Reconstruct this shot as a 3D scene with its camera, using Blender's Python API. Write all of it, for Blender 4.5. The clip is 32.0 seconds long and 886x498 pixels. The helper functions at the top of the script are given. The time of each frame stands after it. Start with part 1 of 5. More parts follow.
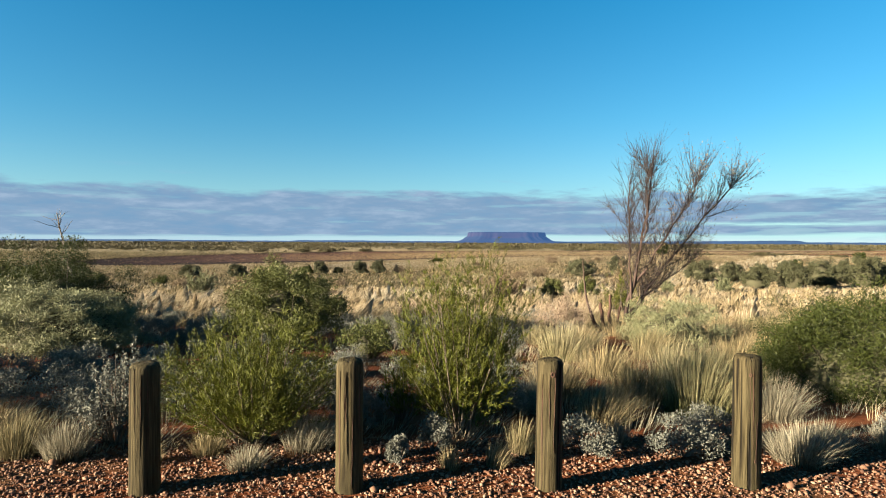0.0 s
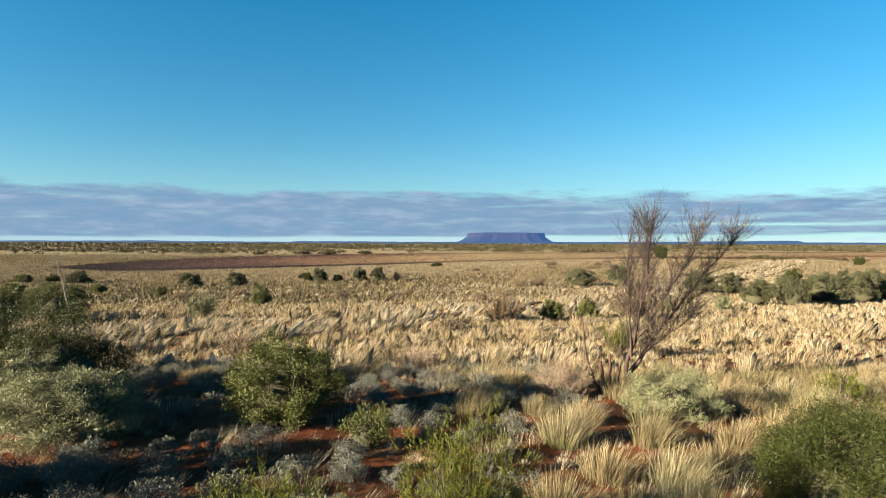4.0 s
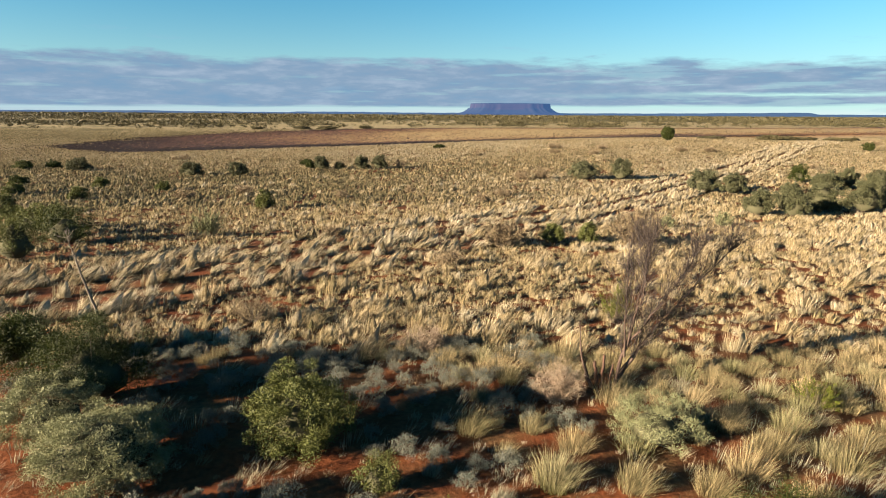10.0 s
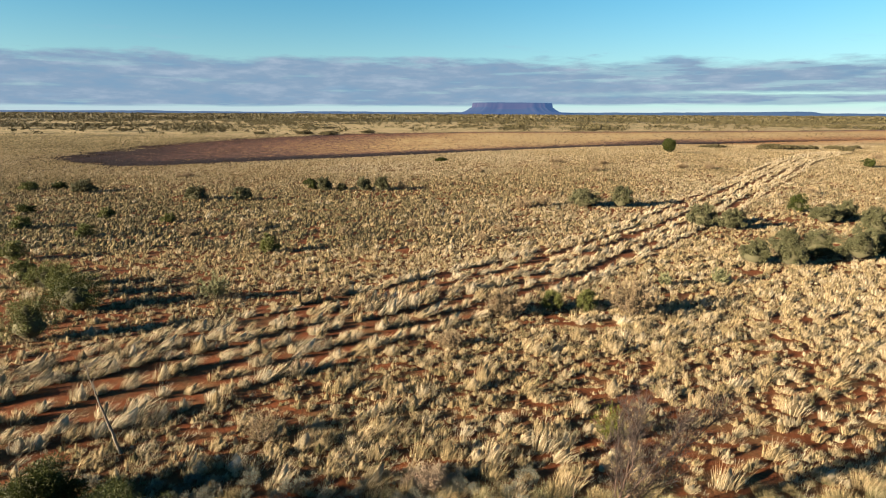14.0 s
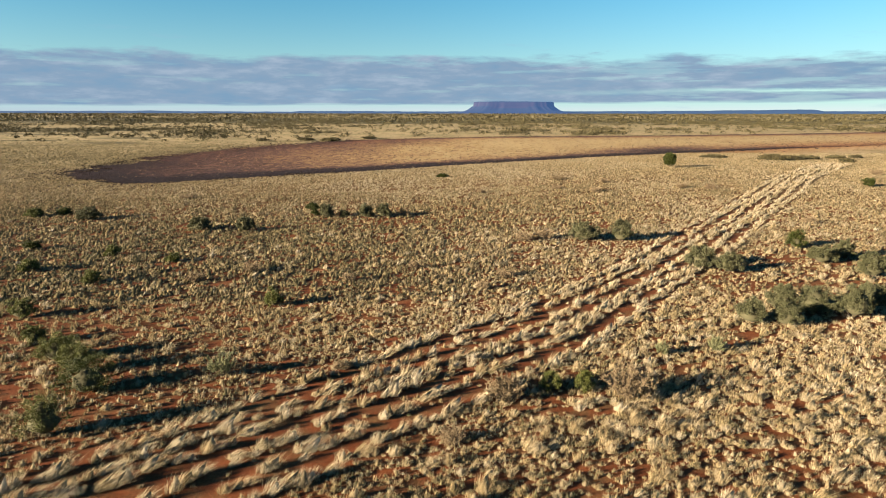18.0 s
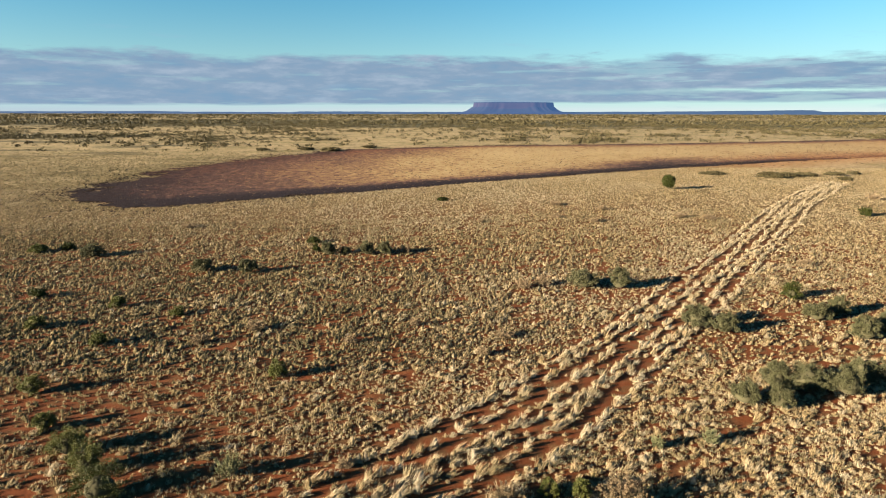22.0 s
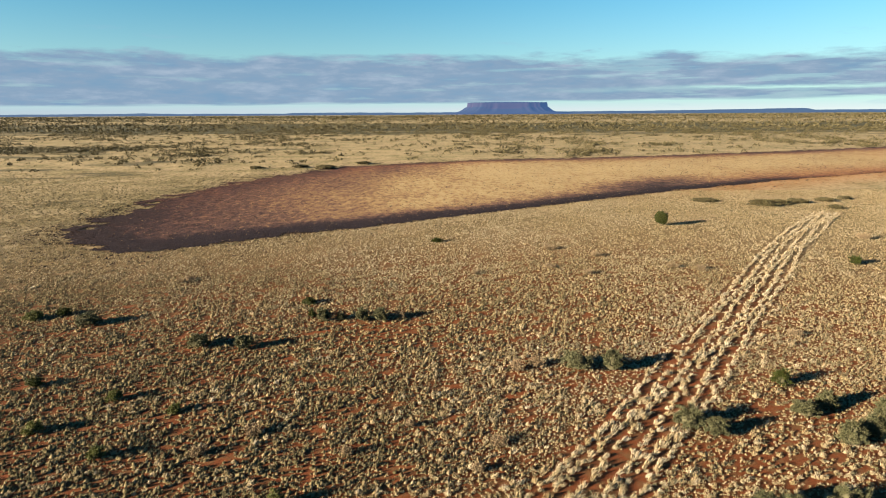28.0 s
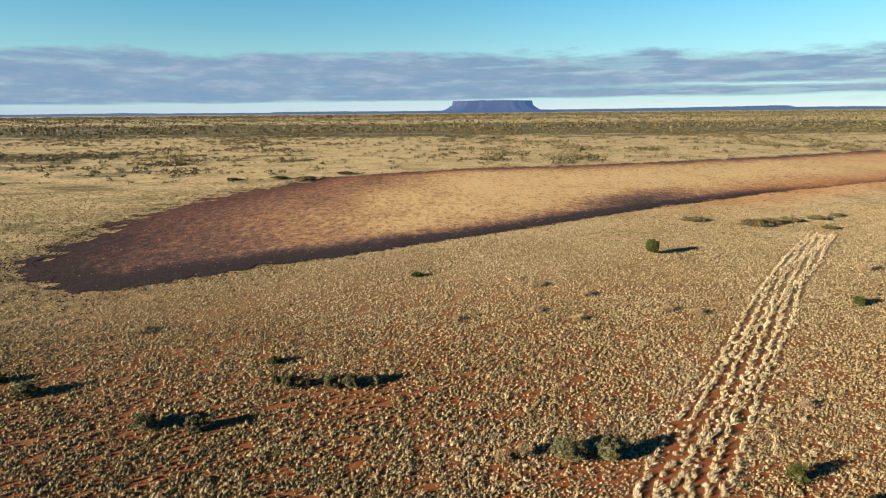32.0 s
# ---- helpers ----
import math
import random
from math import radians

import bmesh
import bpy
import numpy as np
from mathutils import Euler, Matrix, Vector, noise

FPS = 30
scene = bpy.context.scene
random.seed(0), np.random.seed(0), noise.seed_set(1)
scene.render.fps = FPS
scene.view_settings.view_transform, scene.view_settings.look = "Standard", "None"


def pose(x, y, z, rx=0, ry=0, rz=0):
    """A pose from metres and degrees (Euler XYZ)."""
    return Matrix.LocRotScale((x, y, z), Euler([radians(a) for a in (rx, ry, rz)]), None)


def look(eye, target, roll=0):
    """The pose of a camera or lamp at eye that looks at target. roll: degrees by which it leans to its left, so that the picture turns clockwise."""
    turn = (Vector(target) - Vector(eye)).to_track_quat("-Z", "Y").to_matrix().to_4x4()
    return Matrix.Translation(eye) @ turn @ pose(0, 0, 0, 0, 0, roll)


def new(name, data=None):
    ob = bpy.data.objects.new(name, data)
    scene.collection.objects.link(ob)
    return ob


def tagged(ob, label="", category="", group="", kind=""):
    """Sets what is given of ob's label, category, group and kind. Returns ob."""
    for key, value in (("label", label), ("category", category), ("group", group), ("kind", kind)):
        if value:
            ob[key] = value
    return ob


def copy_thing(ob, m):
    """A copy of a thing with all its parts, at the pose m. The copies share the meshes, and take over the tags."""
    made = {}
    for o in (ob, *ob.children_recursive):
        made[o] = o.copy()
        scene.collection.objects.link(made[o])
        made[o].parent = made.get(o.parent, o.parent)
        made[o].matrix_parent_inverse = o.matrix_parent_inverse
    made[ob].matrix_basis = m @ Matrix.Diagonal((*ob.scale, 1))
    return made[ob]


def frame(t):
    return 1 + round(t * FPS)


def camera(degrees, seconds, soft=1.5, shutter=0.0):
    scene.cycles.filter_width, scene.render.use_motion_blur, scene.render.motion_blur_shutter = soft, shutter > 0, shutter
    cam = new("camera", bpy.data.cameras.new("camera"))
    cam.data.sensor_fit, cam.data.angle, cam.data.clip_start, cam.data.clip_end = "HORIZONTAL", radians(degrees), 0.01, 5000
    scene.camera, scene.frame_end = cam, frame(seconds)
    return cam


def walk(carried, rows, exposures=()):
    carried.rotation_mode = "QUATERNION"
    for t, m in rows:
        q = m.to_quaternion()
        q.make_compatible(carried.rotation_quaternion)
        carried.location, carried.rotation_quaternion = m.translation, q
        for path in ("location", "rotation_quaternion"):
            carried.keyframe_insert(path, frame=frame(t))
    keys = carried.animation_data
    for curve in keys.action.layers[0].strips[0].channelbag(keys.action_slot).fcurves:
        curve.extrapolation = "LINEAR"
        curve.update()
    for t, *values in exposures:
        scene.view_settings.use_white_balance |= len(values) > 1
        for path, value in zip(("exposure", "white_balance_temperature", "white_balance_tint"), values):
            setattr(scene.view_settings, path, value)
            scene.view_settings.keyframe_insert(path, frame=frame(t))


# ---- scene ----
cam = camera(73.5, 32.0, soft=1.05)
PATH = [
    (0, (-0.17, -3.298, 1.389), (-0.094, -1.299, 1.368), 0.3),
    (0.5, (-0.167, -3.302, 1.512), (-0.092, -1.303, 1.491), 0.3),
    (1, (-0.169, -3.313, 1.627), (-0.094, -1.314, 1.607), 0.4),
    (1.5, (-0.169, -3.321, 1.766), (-0.094, -1.322, 1.747), 0.3),
    (2, (-0.176, -3.327, 1.915), (-0.099, -1.329, 1.896), 0.3),
    (3.5, (-0.193, -3.311, 2.372), (-0.115, -1.313, 2.353), 0.2),
    (4.7, (-0.180, -3.303, 2.800), (-0.103, -1.304, 2.780), 0.25),
    (5.5, (-0.167, -3.295, 3.116), (-0.09, -1.298, 3.033), 0.4),
    (6, (-0.173, -3.294, 3.219), (-0.095, -1.3, 3.093), 0.2),
    (7, (-0.186, -3.285, 3.61), (-0.111, -1.298, 3.395), 0.3),
    (8, (-0.197, -3.22, 3.999), (-0.124, -1.244, 3.695), 0.3),
    (9, (-0.203, -3.152, 4.535), (-0.131, -1.192, 4.143), 0.3),
    (9.5, (-0.217, -3.175, 4.866), (-0.147, -1.223, 4.432), 0.3),
    (10, (-0.224, -3.186, 5.213), (-0.153, -1.237, 4.769), 0.4),
    (11, (-0.224, -3.241, 5.941), (-0.155, -1.292, 5.496), 0.4),
    (12, (-0.237, -3.189, 6.779), (-0.169, -1.241, 6.333), 0.3),
    (13, (-0.234, -3.192, 7.904), (-0.168, -1.243, 7.457), 0.3),
    (14, (-0.219, -3.094, 8.984), (-0.155, -1.146, 8.537), 0.3),
    (16.5, (-0.197, -3.005, 11.677), (-0.137, -1.057, 11.228), 0.2),
    (17.5, (-0.174, -2.83, 12.999), (-0.115, -0.882, 12.548), 0.1),
    (19, (-0.252, -2.819, 15.157), (-0.195, -0.871, 14.705), 0.1),
    (21, (-0.27, -2.489, 18.397), (-0.212, -0.542, 17.945), 0.1),
    (23, (-0.285, -2.185, 22.147), (-0.225, -0.238, 21.694), 0.1),
    (25.5, (-0.145, -1.728, 26.996), (-0.08, 0.22, 26.544), -0.1),
    (28, (-0.045, -0.448, 31.725), (0.03, 1.498, 31.269), -0.3),
    (29.5, (0.424, 2.538, 34.39), (0.512, 4.483, 33.931), -0.5),
    (31, (1.256, 6.903, 37.05), (1.364, 8.846, 36.588), -0.4),
    (32, (2.088, 10.885, 38.969), (2.208, 12.827, 38.505), -0.5),
]
EXPOSURE = 2.88
walk(cam, [(t, look(eye, target, roll)) for t, eye, target, roll in PATH], [(0.0, EXPOSURE, 6400, 10), (5.0, EXPOSURE, 6450, 10), (9.5, EXPOSURE, 6750, 12), (15.0, EXPOSURE, 6950, 13), (24.0, EXPOSURE, 6950, 13), (32.0, EXPOSURE, 6850, 12)])

# ---- light ----
SUN_ELEVATION, SUN_SIDE = 13.0, 22.0  # degrees; the sun stands low behind and to the west of the car park
sun_from = Vector((-math.cos(radians(SUN_SIDE)) * math.cos(radians(SUN_ELEVATION)),
                   -math.sin(radians(SUN_SIDE)) * math.cos(radians(SUN_ELEVATION)), math.sin(radians(SUN_ELEVATION))))
sun = new("sun", bpy.data.lights.new("sun", "SUN"))
sun.data.energy, sun.data.angle, sun.data.color = 5.0, radians(0.6), (1.0, 0.855, 0.645)
sun.matrix_world = look((0, 0, 60), Vector((0, 0, 60)) - sun_from)


def link(tree, a, b):
    tree.links.new(a, b)


def node(tree, kind, **values):
    n = tree.nodes.new(kind)
    for key, value in values.items():
        n.inputs[key].default_value = value
    return n


def ramp(tree, source, stops):
    n = tree.nodes.new("ShaderNodeValToRGB")
    els = n.color_ramp.elements
    els[0].position, els[0].color = stops[0][0], (*stops[0][1], 1)
    els[1].position, els[1].color = stops[-1][0], (*stops[-1][1], 1)
    for p, c in stops[1:-1]:
        els.new(p).color = (*c, 1)
    link(tree, source, n.inputs["Fac"])
    return n.outputs["Color"]


def mix(tree, fac, a, b, blend="MIX"):
    n = tree.nodes.new("ShaderNodeMix")
    n.data_type, n.blend_type = "RGBA", blend
    for slot, v in ((0, fac), (6, a), (7, b)):
        if isinstance(v, (int, float)):
            n.inputs[slot].default_value = v
        elif isinstance(v, tuple):
            n.inputs[slot].default_value = (*v, 1)
        else:
            link(tree, v, n.inputs[slot])
    return n.outputs[2]


def calc(tree, op, a, b=0.0, c=0.0, clamp=False):
    n = tree.nodes.new("ShaderNodeMath")
    n.operation, n.use_clamp = op, clamp
    for i, v in enumerate((a, b, c)):
        if isinstance(v, (int, float)):
            n.inputs[i].default_value = v
        else:
            link(tree, v, n.inputs[i])
    return n.outputs[0]


def noise_tex(tree, vector, scale, detail=4.0, rough=0.55):
    n = node(tree, "ShaderNodeTexNoise", Scale=scale, Detail=detail, Roughness=rough)
    if vector is not None:
        link(tree, vector, n.inputs["Vector"])
    return n.outputs["Fac"]


def stretch(tree, vector, sx, sy, sz):
    n = tree.nodes.new("ShaderNodeMapping")
    n.inputs["Scale"].default_value = (sx, sy, sz)
    link(tree, vector, n.inputs["Vector"])
    return n.outputs["Vector"]


world = bpy.data.worlds.new("sky")
scene.world = world
world.use_nodes = True
wt = world.node_tree
wt.nodes.clear()
sky = wt.nodes.new("ShaderNodeTexSky")
sky.sky_type, sky.sun_disc = "NISHITA", False
sky.sun_elevation = radians(SUN_ELEVATION)
sky.sun_rotation = math.atan2(sun_from.x, sun_from.y)
sky.air_density, sky.dust_density, sky.ozone_density = 1.0, 0.05, 1.5
coord = wt.nodes.new("ShaderNodeTexCoord")
sep = wt.nodes.new("ShaderNodeSeparateXYZ")
link(wt, coord.outputs["Generated"], sep.inputs[0])
up = sep.outputs[2]
clear = ramp(wt, up, [(0.06, (0.64, 1.03, 1.28)), (0.20, (0.40, 1.10, 1.40)), (0.42, (0.13, 1.12, 1.52)), (1.0, (0.06, 0.45, 0.75))])
blue = mix(wt, 1.0, sky.outputs[0], clear, "MULTIPLY")
pale = calc(wt, "POWER", calc(wt, "SUBTRACT", 1.0, calc(wt, "MULTIPLY", up, 4.5, clamp=True)), 3.0)
blue = mix(wt, calc(wt, "MULTIPLY", pale, 0.7), blue, (3.6, 6.5, 8.2))
# a long bank of cloud that lies low over the horizon, with pale open sky below it
bank = coord.outputs["Generated"]
c1 = noise_tex(wt, stretch(wt, bank, 5.0, 5.0, 30.0), 1.7, 7.0, 0.62)
c2 = noise_tex(wt, stretch(wt, bank, 6.0, 6.0, 85.0), 1.3, 7.0, 0.6)
c3 = noise_tex(wt, stretch(wt, bank, 9.0, 9.0, 45.0), 1.6, 7.0, 0.62)
east = calc(wt, "MULTIPLY", sep.outputs[0], 0.012)
top = calc(wt, "SUBTRACT", calc(wt, "ADD", 0.088, calc(wt, "MULTIPLY", calc(wt, "SUBTRACT", c1, 0.5), 0.055)), calc(wt, "MAXIMUM", east, 0.0))
edge = calc(wt, "MULTIPLY", calc(wt, "SUBTRACT", top, up), 75.0, clamp=True)
foot = calc(wt, "ADD", calc(wt, "ADD", 0.0100, calc(wt, "MULTIPLY", sep.outputs[0], 0.007)), calc(wt, "MULTIPLY", calc(wt, "SUBTRACT", c2, 0.5), 0.010))
low = calc(wt, "MULTIPLY", calc(wt, "SUBTRACT", up, foot), 260.0, clamp=True)
tear = calc(wt, "SUBTRACT", c2, calc(wt, "ADD", 0.33, calc(wt, "MULTIPLY", calc(wt, "MAXIMUM", sep.outputs[0], 0.0), 0.18)))
gaps = calc(wt, "MULTIPLY", tear, 11.0, clamp=True)
slit = calc(wt, "SUBTRACT", 1.0, calc(wt, "MULTIPLY", calc(wt, "ABSOLUTE", calc(wt, "SUBTRACT", calc(wt, "ADD", up, calc(wt, "MULTIPLY", calc(wt, "SUBTRACT", c1, 0.5), 0.016)), 0.030)), 190.0, clamp=True))
slit = calc(wt, "MULTIPLY", slit, calc(wt, "MULTIPLY", calc(wt, "SUBTRACT", sep.outputs[0], 0.16), 2.6, clamp=True))
low = calc(wt, "MULTIPLY", low, calc(wt, "SUBTRACT", 1.0, calc(wt, "MULTIPLY", slit, calc(wt, "MULTIPLY", calc(wt, "SUBTRACT", c2, 0.36), 5.0, clamp=True))))
band = calc(wt, "MULTIPLY", calc(wt, "MULTIPLY", edge, low), calc(wt, "ADD", 0.70, calc(wt, "MULTIPLY", gaps, 0.28)))
shade = ramp(wt, c3, [(0.30, (1.55, 2.85, 4.4)), (0.5, (1.95, 3.02, 4.4)), (0.72, (3.0, 4.0, 5.3))])
haze = calc(wt, "SUBTRACT", 1.0, calc(wt, "MULTIPLY", up, 75.0, clamp=True))
glare = mix(wt, calc(wt, "ADD", 0.45, calc(wt, "MULTIPLY", sep.outputs[0], 0.8), clamp=True), (3.8, 5.0, 5.9), (6.2, 7.5, 7.7))
open_sky = mix(wt, haze, blue, glare)
clouds = mix(wt, band, open_sky, shade)
wisps = calc(wt, "MULTIPLY", calc(wt, "MULTIPLY", calc(wt, "SUBTRACT", c1, 0.60), 8.0, clamp=True), calc(wt, "MULTIPLY", calc(wt, "SUBTRACT", 0.135, up), 30.0, clamp=True))
clouds = mix(wt, calc(wt, "MULTIPLY", wisps, 0.30), clouds, (2.6, 4.2, 5.8))
back = node(wt, "ShaderNodeBackground", Strength=0.0172)
link(wt, clouds, back.inputs[0])
out = wt.nodes.new("ShaderNodeOutputWorld")
link(wt, back.outputs[0], out.inputs[0])


# ---- materials ----
def material(name):
    m = bpy.data.materials.new(name)
    m.use_nodes = True
    t = m.node_tree
    t.nodes.clear()
    o = t.nodes.new("ShaderNodeOutputMaterial")
    b = t.nodes.new("ShaderNodeBsdfPrincipled")
    link(t, b.outputs[0], o.inputs[0])
    b.inputs["Specular IOR Level"].default_value = 0.06
    return m, t, b, o


def attr(t, name):
    n = t.nodes.new("ShaderNodeAttribute")
    n.attribute_name = name
    return n


def place_of(t):
    return t.nodes.new("ShaderNodeNewGeometry").outputs["Position"]


def bump(t, b, height, strength, distance):
    n = node(t, "ShaderNodeBump", Strength=strength, Distance=distance)
    link(t, height, n.inputs["Height"])
    link(t, n.outputs[0], b.inputs["Normal"])


def thin(t, b, o, colour, amount):
    """Thin leaves let part of the light through."""
    tr = t.nodes.new("ShaderNodeBsdfTranslucent")
    link(t, colour, tr.inputs[0])
    m = node(t, "ShaderNodeMixShader", Fac=amount)
    link(t, b.outputs[0], m.inputs[1])
    link(t, tr.outputs[0], m.inputs[2])
    link(t, m.outputs[0], o.inputs[0])


def grass_material(name, base, stops, through_light=0.28):
    m, t, b, o = material(name)
    island = t.nodes.new("ShaderNodeNewGeometry").outputs["Random Per Island"]
    tuft = attr(t, "tint").outputs["Fac"]
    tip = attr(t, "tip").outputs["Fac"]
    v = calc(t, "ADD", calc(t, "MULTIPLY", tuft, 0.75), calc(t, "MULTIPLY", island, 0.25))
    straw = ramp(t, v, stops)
    # darker towards the root: the root's own tone, with the tuft's shade painted in
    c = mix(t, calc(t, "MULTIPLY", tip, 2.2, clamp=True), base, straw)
    c = mix(t, 0.85, c, ramp(t, island, [(0.0, (0.45, 0.43, 0.40)), (0.6, (1.0, 1.0, 1.0)), (1.0, (1.2, 1.2, 1.2))]), "MULTIPLY")
    stalks = noise_tex(t, stretch(t, place_of(t), 1, 1, 0.4), 30.0, 2.0)
    c = mix(t, 0.6, c, ramp(t, stalks, [(0.35, (0.5, 0.47, 0.43)), (0.6, (1.1, 1.1, 1.1))]), "MULTIPLY")
    link(t, c, b.inputs["Base Color"])
    b.inputs["Roughness"].default_value = 0.6
    thin(t, b, o, c, through_light)
    return m


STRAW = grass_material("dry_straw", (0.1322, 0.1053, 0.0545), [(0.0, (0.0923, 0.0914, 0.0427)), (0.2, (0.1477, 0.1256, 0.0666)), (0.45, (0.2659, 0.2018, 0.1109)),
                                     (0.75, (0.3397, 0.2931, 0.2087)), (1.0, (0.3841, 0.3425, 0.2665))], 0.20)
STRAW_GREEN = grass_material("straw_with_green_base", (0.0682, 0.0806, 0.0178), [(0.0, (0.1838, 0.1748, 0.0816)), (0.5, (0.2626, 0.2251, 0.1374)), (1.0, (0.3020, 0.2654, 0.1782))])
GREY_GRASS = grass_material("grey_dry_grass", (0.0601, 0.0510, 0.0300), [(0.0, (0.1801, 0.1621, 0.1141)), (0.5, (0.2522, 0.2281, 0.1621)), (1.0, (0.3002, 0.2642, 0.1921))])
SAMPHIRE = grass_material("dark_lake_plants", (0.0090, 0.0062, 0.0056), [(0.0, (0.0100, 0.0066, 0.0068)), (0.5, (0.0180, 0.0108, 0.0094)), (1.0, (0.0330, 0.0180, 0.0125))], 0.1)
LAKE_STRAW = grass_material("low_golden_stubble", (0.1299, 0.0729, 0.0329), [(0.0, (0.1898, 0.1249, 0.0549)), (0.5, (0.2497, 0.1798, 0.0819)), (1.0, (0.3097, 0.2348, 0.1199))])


def leaf_material(name, stops, through_light=0.15, rough=0.55):
    m, t, b, o = material(name)
    g = t.nodes.new("ShaderNodeNewGeometry")
    big = noise_tex(t, g.outputs["Position"], 2.3, 3.0)
    v = calc(t, "ADD", calc(t, "MULTIPLY", g.outputs["Random Per Island"], 0.65), calc(t, "MULTIPLY", big, 0.35))
    c = ramp(t, v, stops)
    link(t, c, b.inputs["Base Color"])
    b.inputs["Roughness"].default_value = rough
    b.inputs["Specular IOR Level"].default_value = 0.12
    thin(t, b, o, c, through_light)
    return m


BROOM = leaf_material("olive_needle_leaves", [(0.0, (0.0298, 0.0215, 0.0059)), (0.25, (0.0346, 0.0370, 0.0047)), (0.65, (0.0585, 0.0669, 0.0072)), (1.0, (0.1044, 0.1044, 0.0155))])
ROUND_LEAF = leaf_material("grey_green_leaves", [(0.0, (0.0285, 0.0340, 0.0077)), (0.5, (0.0504, 0.0570, 0.0142)), (1.0, (0.0904, 0.0904, 0.0306))])
SAGE = leaf_material("silver_sage_leaves", [(0.0, (0.0745, 0.0766, 0.0341)), (0.5, (0.1196, 0.1234, 0.0623)), (1.0, (0.1876, 0.1880, 0.1082))])
SILVER = leaf_material("silver_saltbush_leaves", [(0.0, (0.0559, 0.0578, 0.0434)), (0.5, (0.0901, 0.0920, 0.0723)), (1.0, (0.1459, 0.1459, 0.1202))])
MULGA = leaf_material("dusty_olive_leaves", [(0.0, (0.0303, 0.0311, 0.0141)), (0.5, (0.0451, 0.0466, 0.0229)), (1.0, (0.0696, 0.0688, 0.0348))])
DARK_OLIVE = leaf_material("dark_olive_leaves", [(0.0, (0.0109, 0.0148, 0.0030)), (0.5, (0.0207, 0.0266, 0.0049)), (1.0, (0.0418, 0.0468, 0.0099))])
TWIGGY = leaf_material("dry_brown_twigs", [(0.0, (0.0756, 0.0519, 0.0329)), (0.5, (0.1229, 0.0901, 0.0519)), (1.0, (0.1703, 0.1328, 0.0854))], 0.1)
PINKISH = leaf_material("dry_pinkish_twigs", [(0.0, (0.1229, 0.0854, 0.0565)), (0.5, (0.1893, 0.1373, 0.0946)), (1.0, (0.2459, 0.1940, 0.1420))], 0.15)
SCRUB = leaf_material("far_scrub_leaves", [(0.0, (0.0254, 0.0223, 0.0113)), (0.5, (0.0422, 0.0366, 0.0176)), (1.0, (0.0675, 0.0576, 0.0277))], 0.1)

# hull colour for the round shrubs, dark with the shade inside them
INNER_SHADE = leaf_material("inner_shade_tone", [(0.0, (0.0222, 0.0207, 0.0118)), (1.0, (0.0518, 0.0488, 0.0266))], 0.0, 0.9)


def bark_material(name, a, b2, scale=30.0):
    m, t, b, o = material(name)
    p = t.nodes.new("ShaderNodeTexCoord").outputs["Object"]
    n = noise_tex(t, stretch(t, p, 1, 1, 0.15), scale, 6.0, 0.65)
    link(t, ramp(t, n, [(0.3, a), (0.7, b2)]), b.inputs["Base Color"])
    b.inputs["Roughness"].default_value = 0.85
    bump(t, b, n, 0.5, 0.01)
    return m


BARK = bark_material("grey_brown_bark", (0.0577, 0.0433, 0.0317), (0.1270, 0.1039, 0.0808))
DEAD_WOOD = bark_material("weathered_dead_wood", (0.0260, 0.0161, 0.0132), (0.0750, 0.0519, 0.0404))
TWIG_WOOD = bark_material("fine_dead_twigs", (0.0222, 0.0171, 0.0158), (0.0533, 0.0426, 0.0384))
PALE_WOOD = bark_material("bleached_dead_wood", (0.0518, 0.0429, 0.0348), (0.1480, 0.1295, 0.1073))
BURNT = bark_material("charred_dead_wood", (0.0289, 0.0202, 0.0173), (0.0981, 0.0519, 0.0346))


def post_material():
    m, t, b, o = material("weathered_pine")
    p = t.nodes.new("ShaderNodeTexCoord").outputs["Object"]
    rnd = t.nodes.new("ShaderNodeObjectInfo").outputs["Random"]
    shift = t.nodes.new("ShaderNodeVectorMath")
    shift.operation = "ADD"
    link(t, p, shift.inputs[0])
    comb = t.nodes.new("ShaderNodeCombineXYZ")
    link(t, calc(t, "MULTIPLY", rnd, 37.0), comb.inputs[2])
    link(t, comb.outputs[0], shift.inputs[1])
    q = shift.outputs[0]
    grain = noise_tex(t, stretch(t, q, 1, 1, 0.035), 85.0, 8.0, 0.7)
    blotch = noise_tex(t, stretch(t, q, 1, 1, 0.4), 9.0, 4.0)
    crack = noise_tex(t, stretch(t, q, 1, 1, 0.02), 26.0, 3.0)
    c = ramp(t, grain, [(0.30, (0.0100, 0.0079, 0.0045)), (0.5, (0.0412, 0.0329, 0.0161)), (0.70, (0.0795, 0.0644, 0.0321))])
    c = mix(t, calc(t, "MULTIPLY", calc(t, "SUBTRACT", blotch, 0.46), 2.2, clamp=True), c, (0.0471, 0.0422, 0.0229))
    deep = calc(t, "MULTIPLY", calc(t, "SUBTRACT", 0.41, crack), 16.0, clamp=True)
    c = mix(t, deep, c, (0.0100, 0.0084, 0.0064))
    c = mix(t, 0.55, c, ramp(t, grain, [(0.3, (0.45, 0.42, 0.38)), (0.62, (1.0, 1.0, 1.0))]), "MULTIPLY")
    link(t, c, b.inputs["Base Color"])
    b.inputs["Roughness"].default_value = 0.8
    bump(t, b, calc(t, "SUBTRACT", grain, calc(t, "MULTIPLY", deep, 1.2)), 1.0, 0.012)
    return m


POST = post_material()


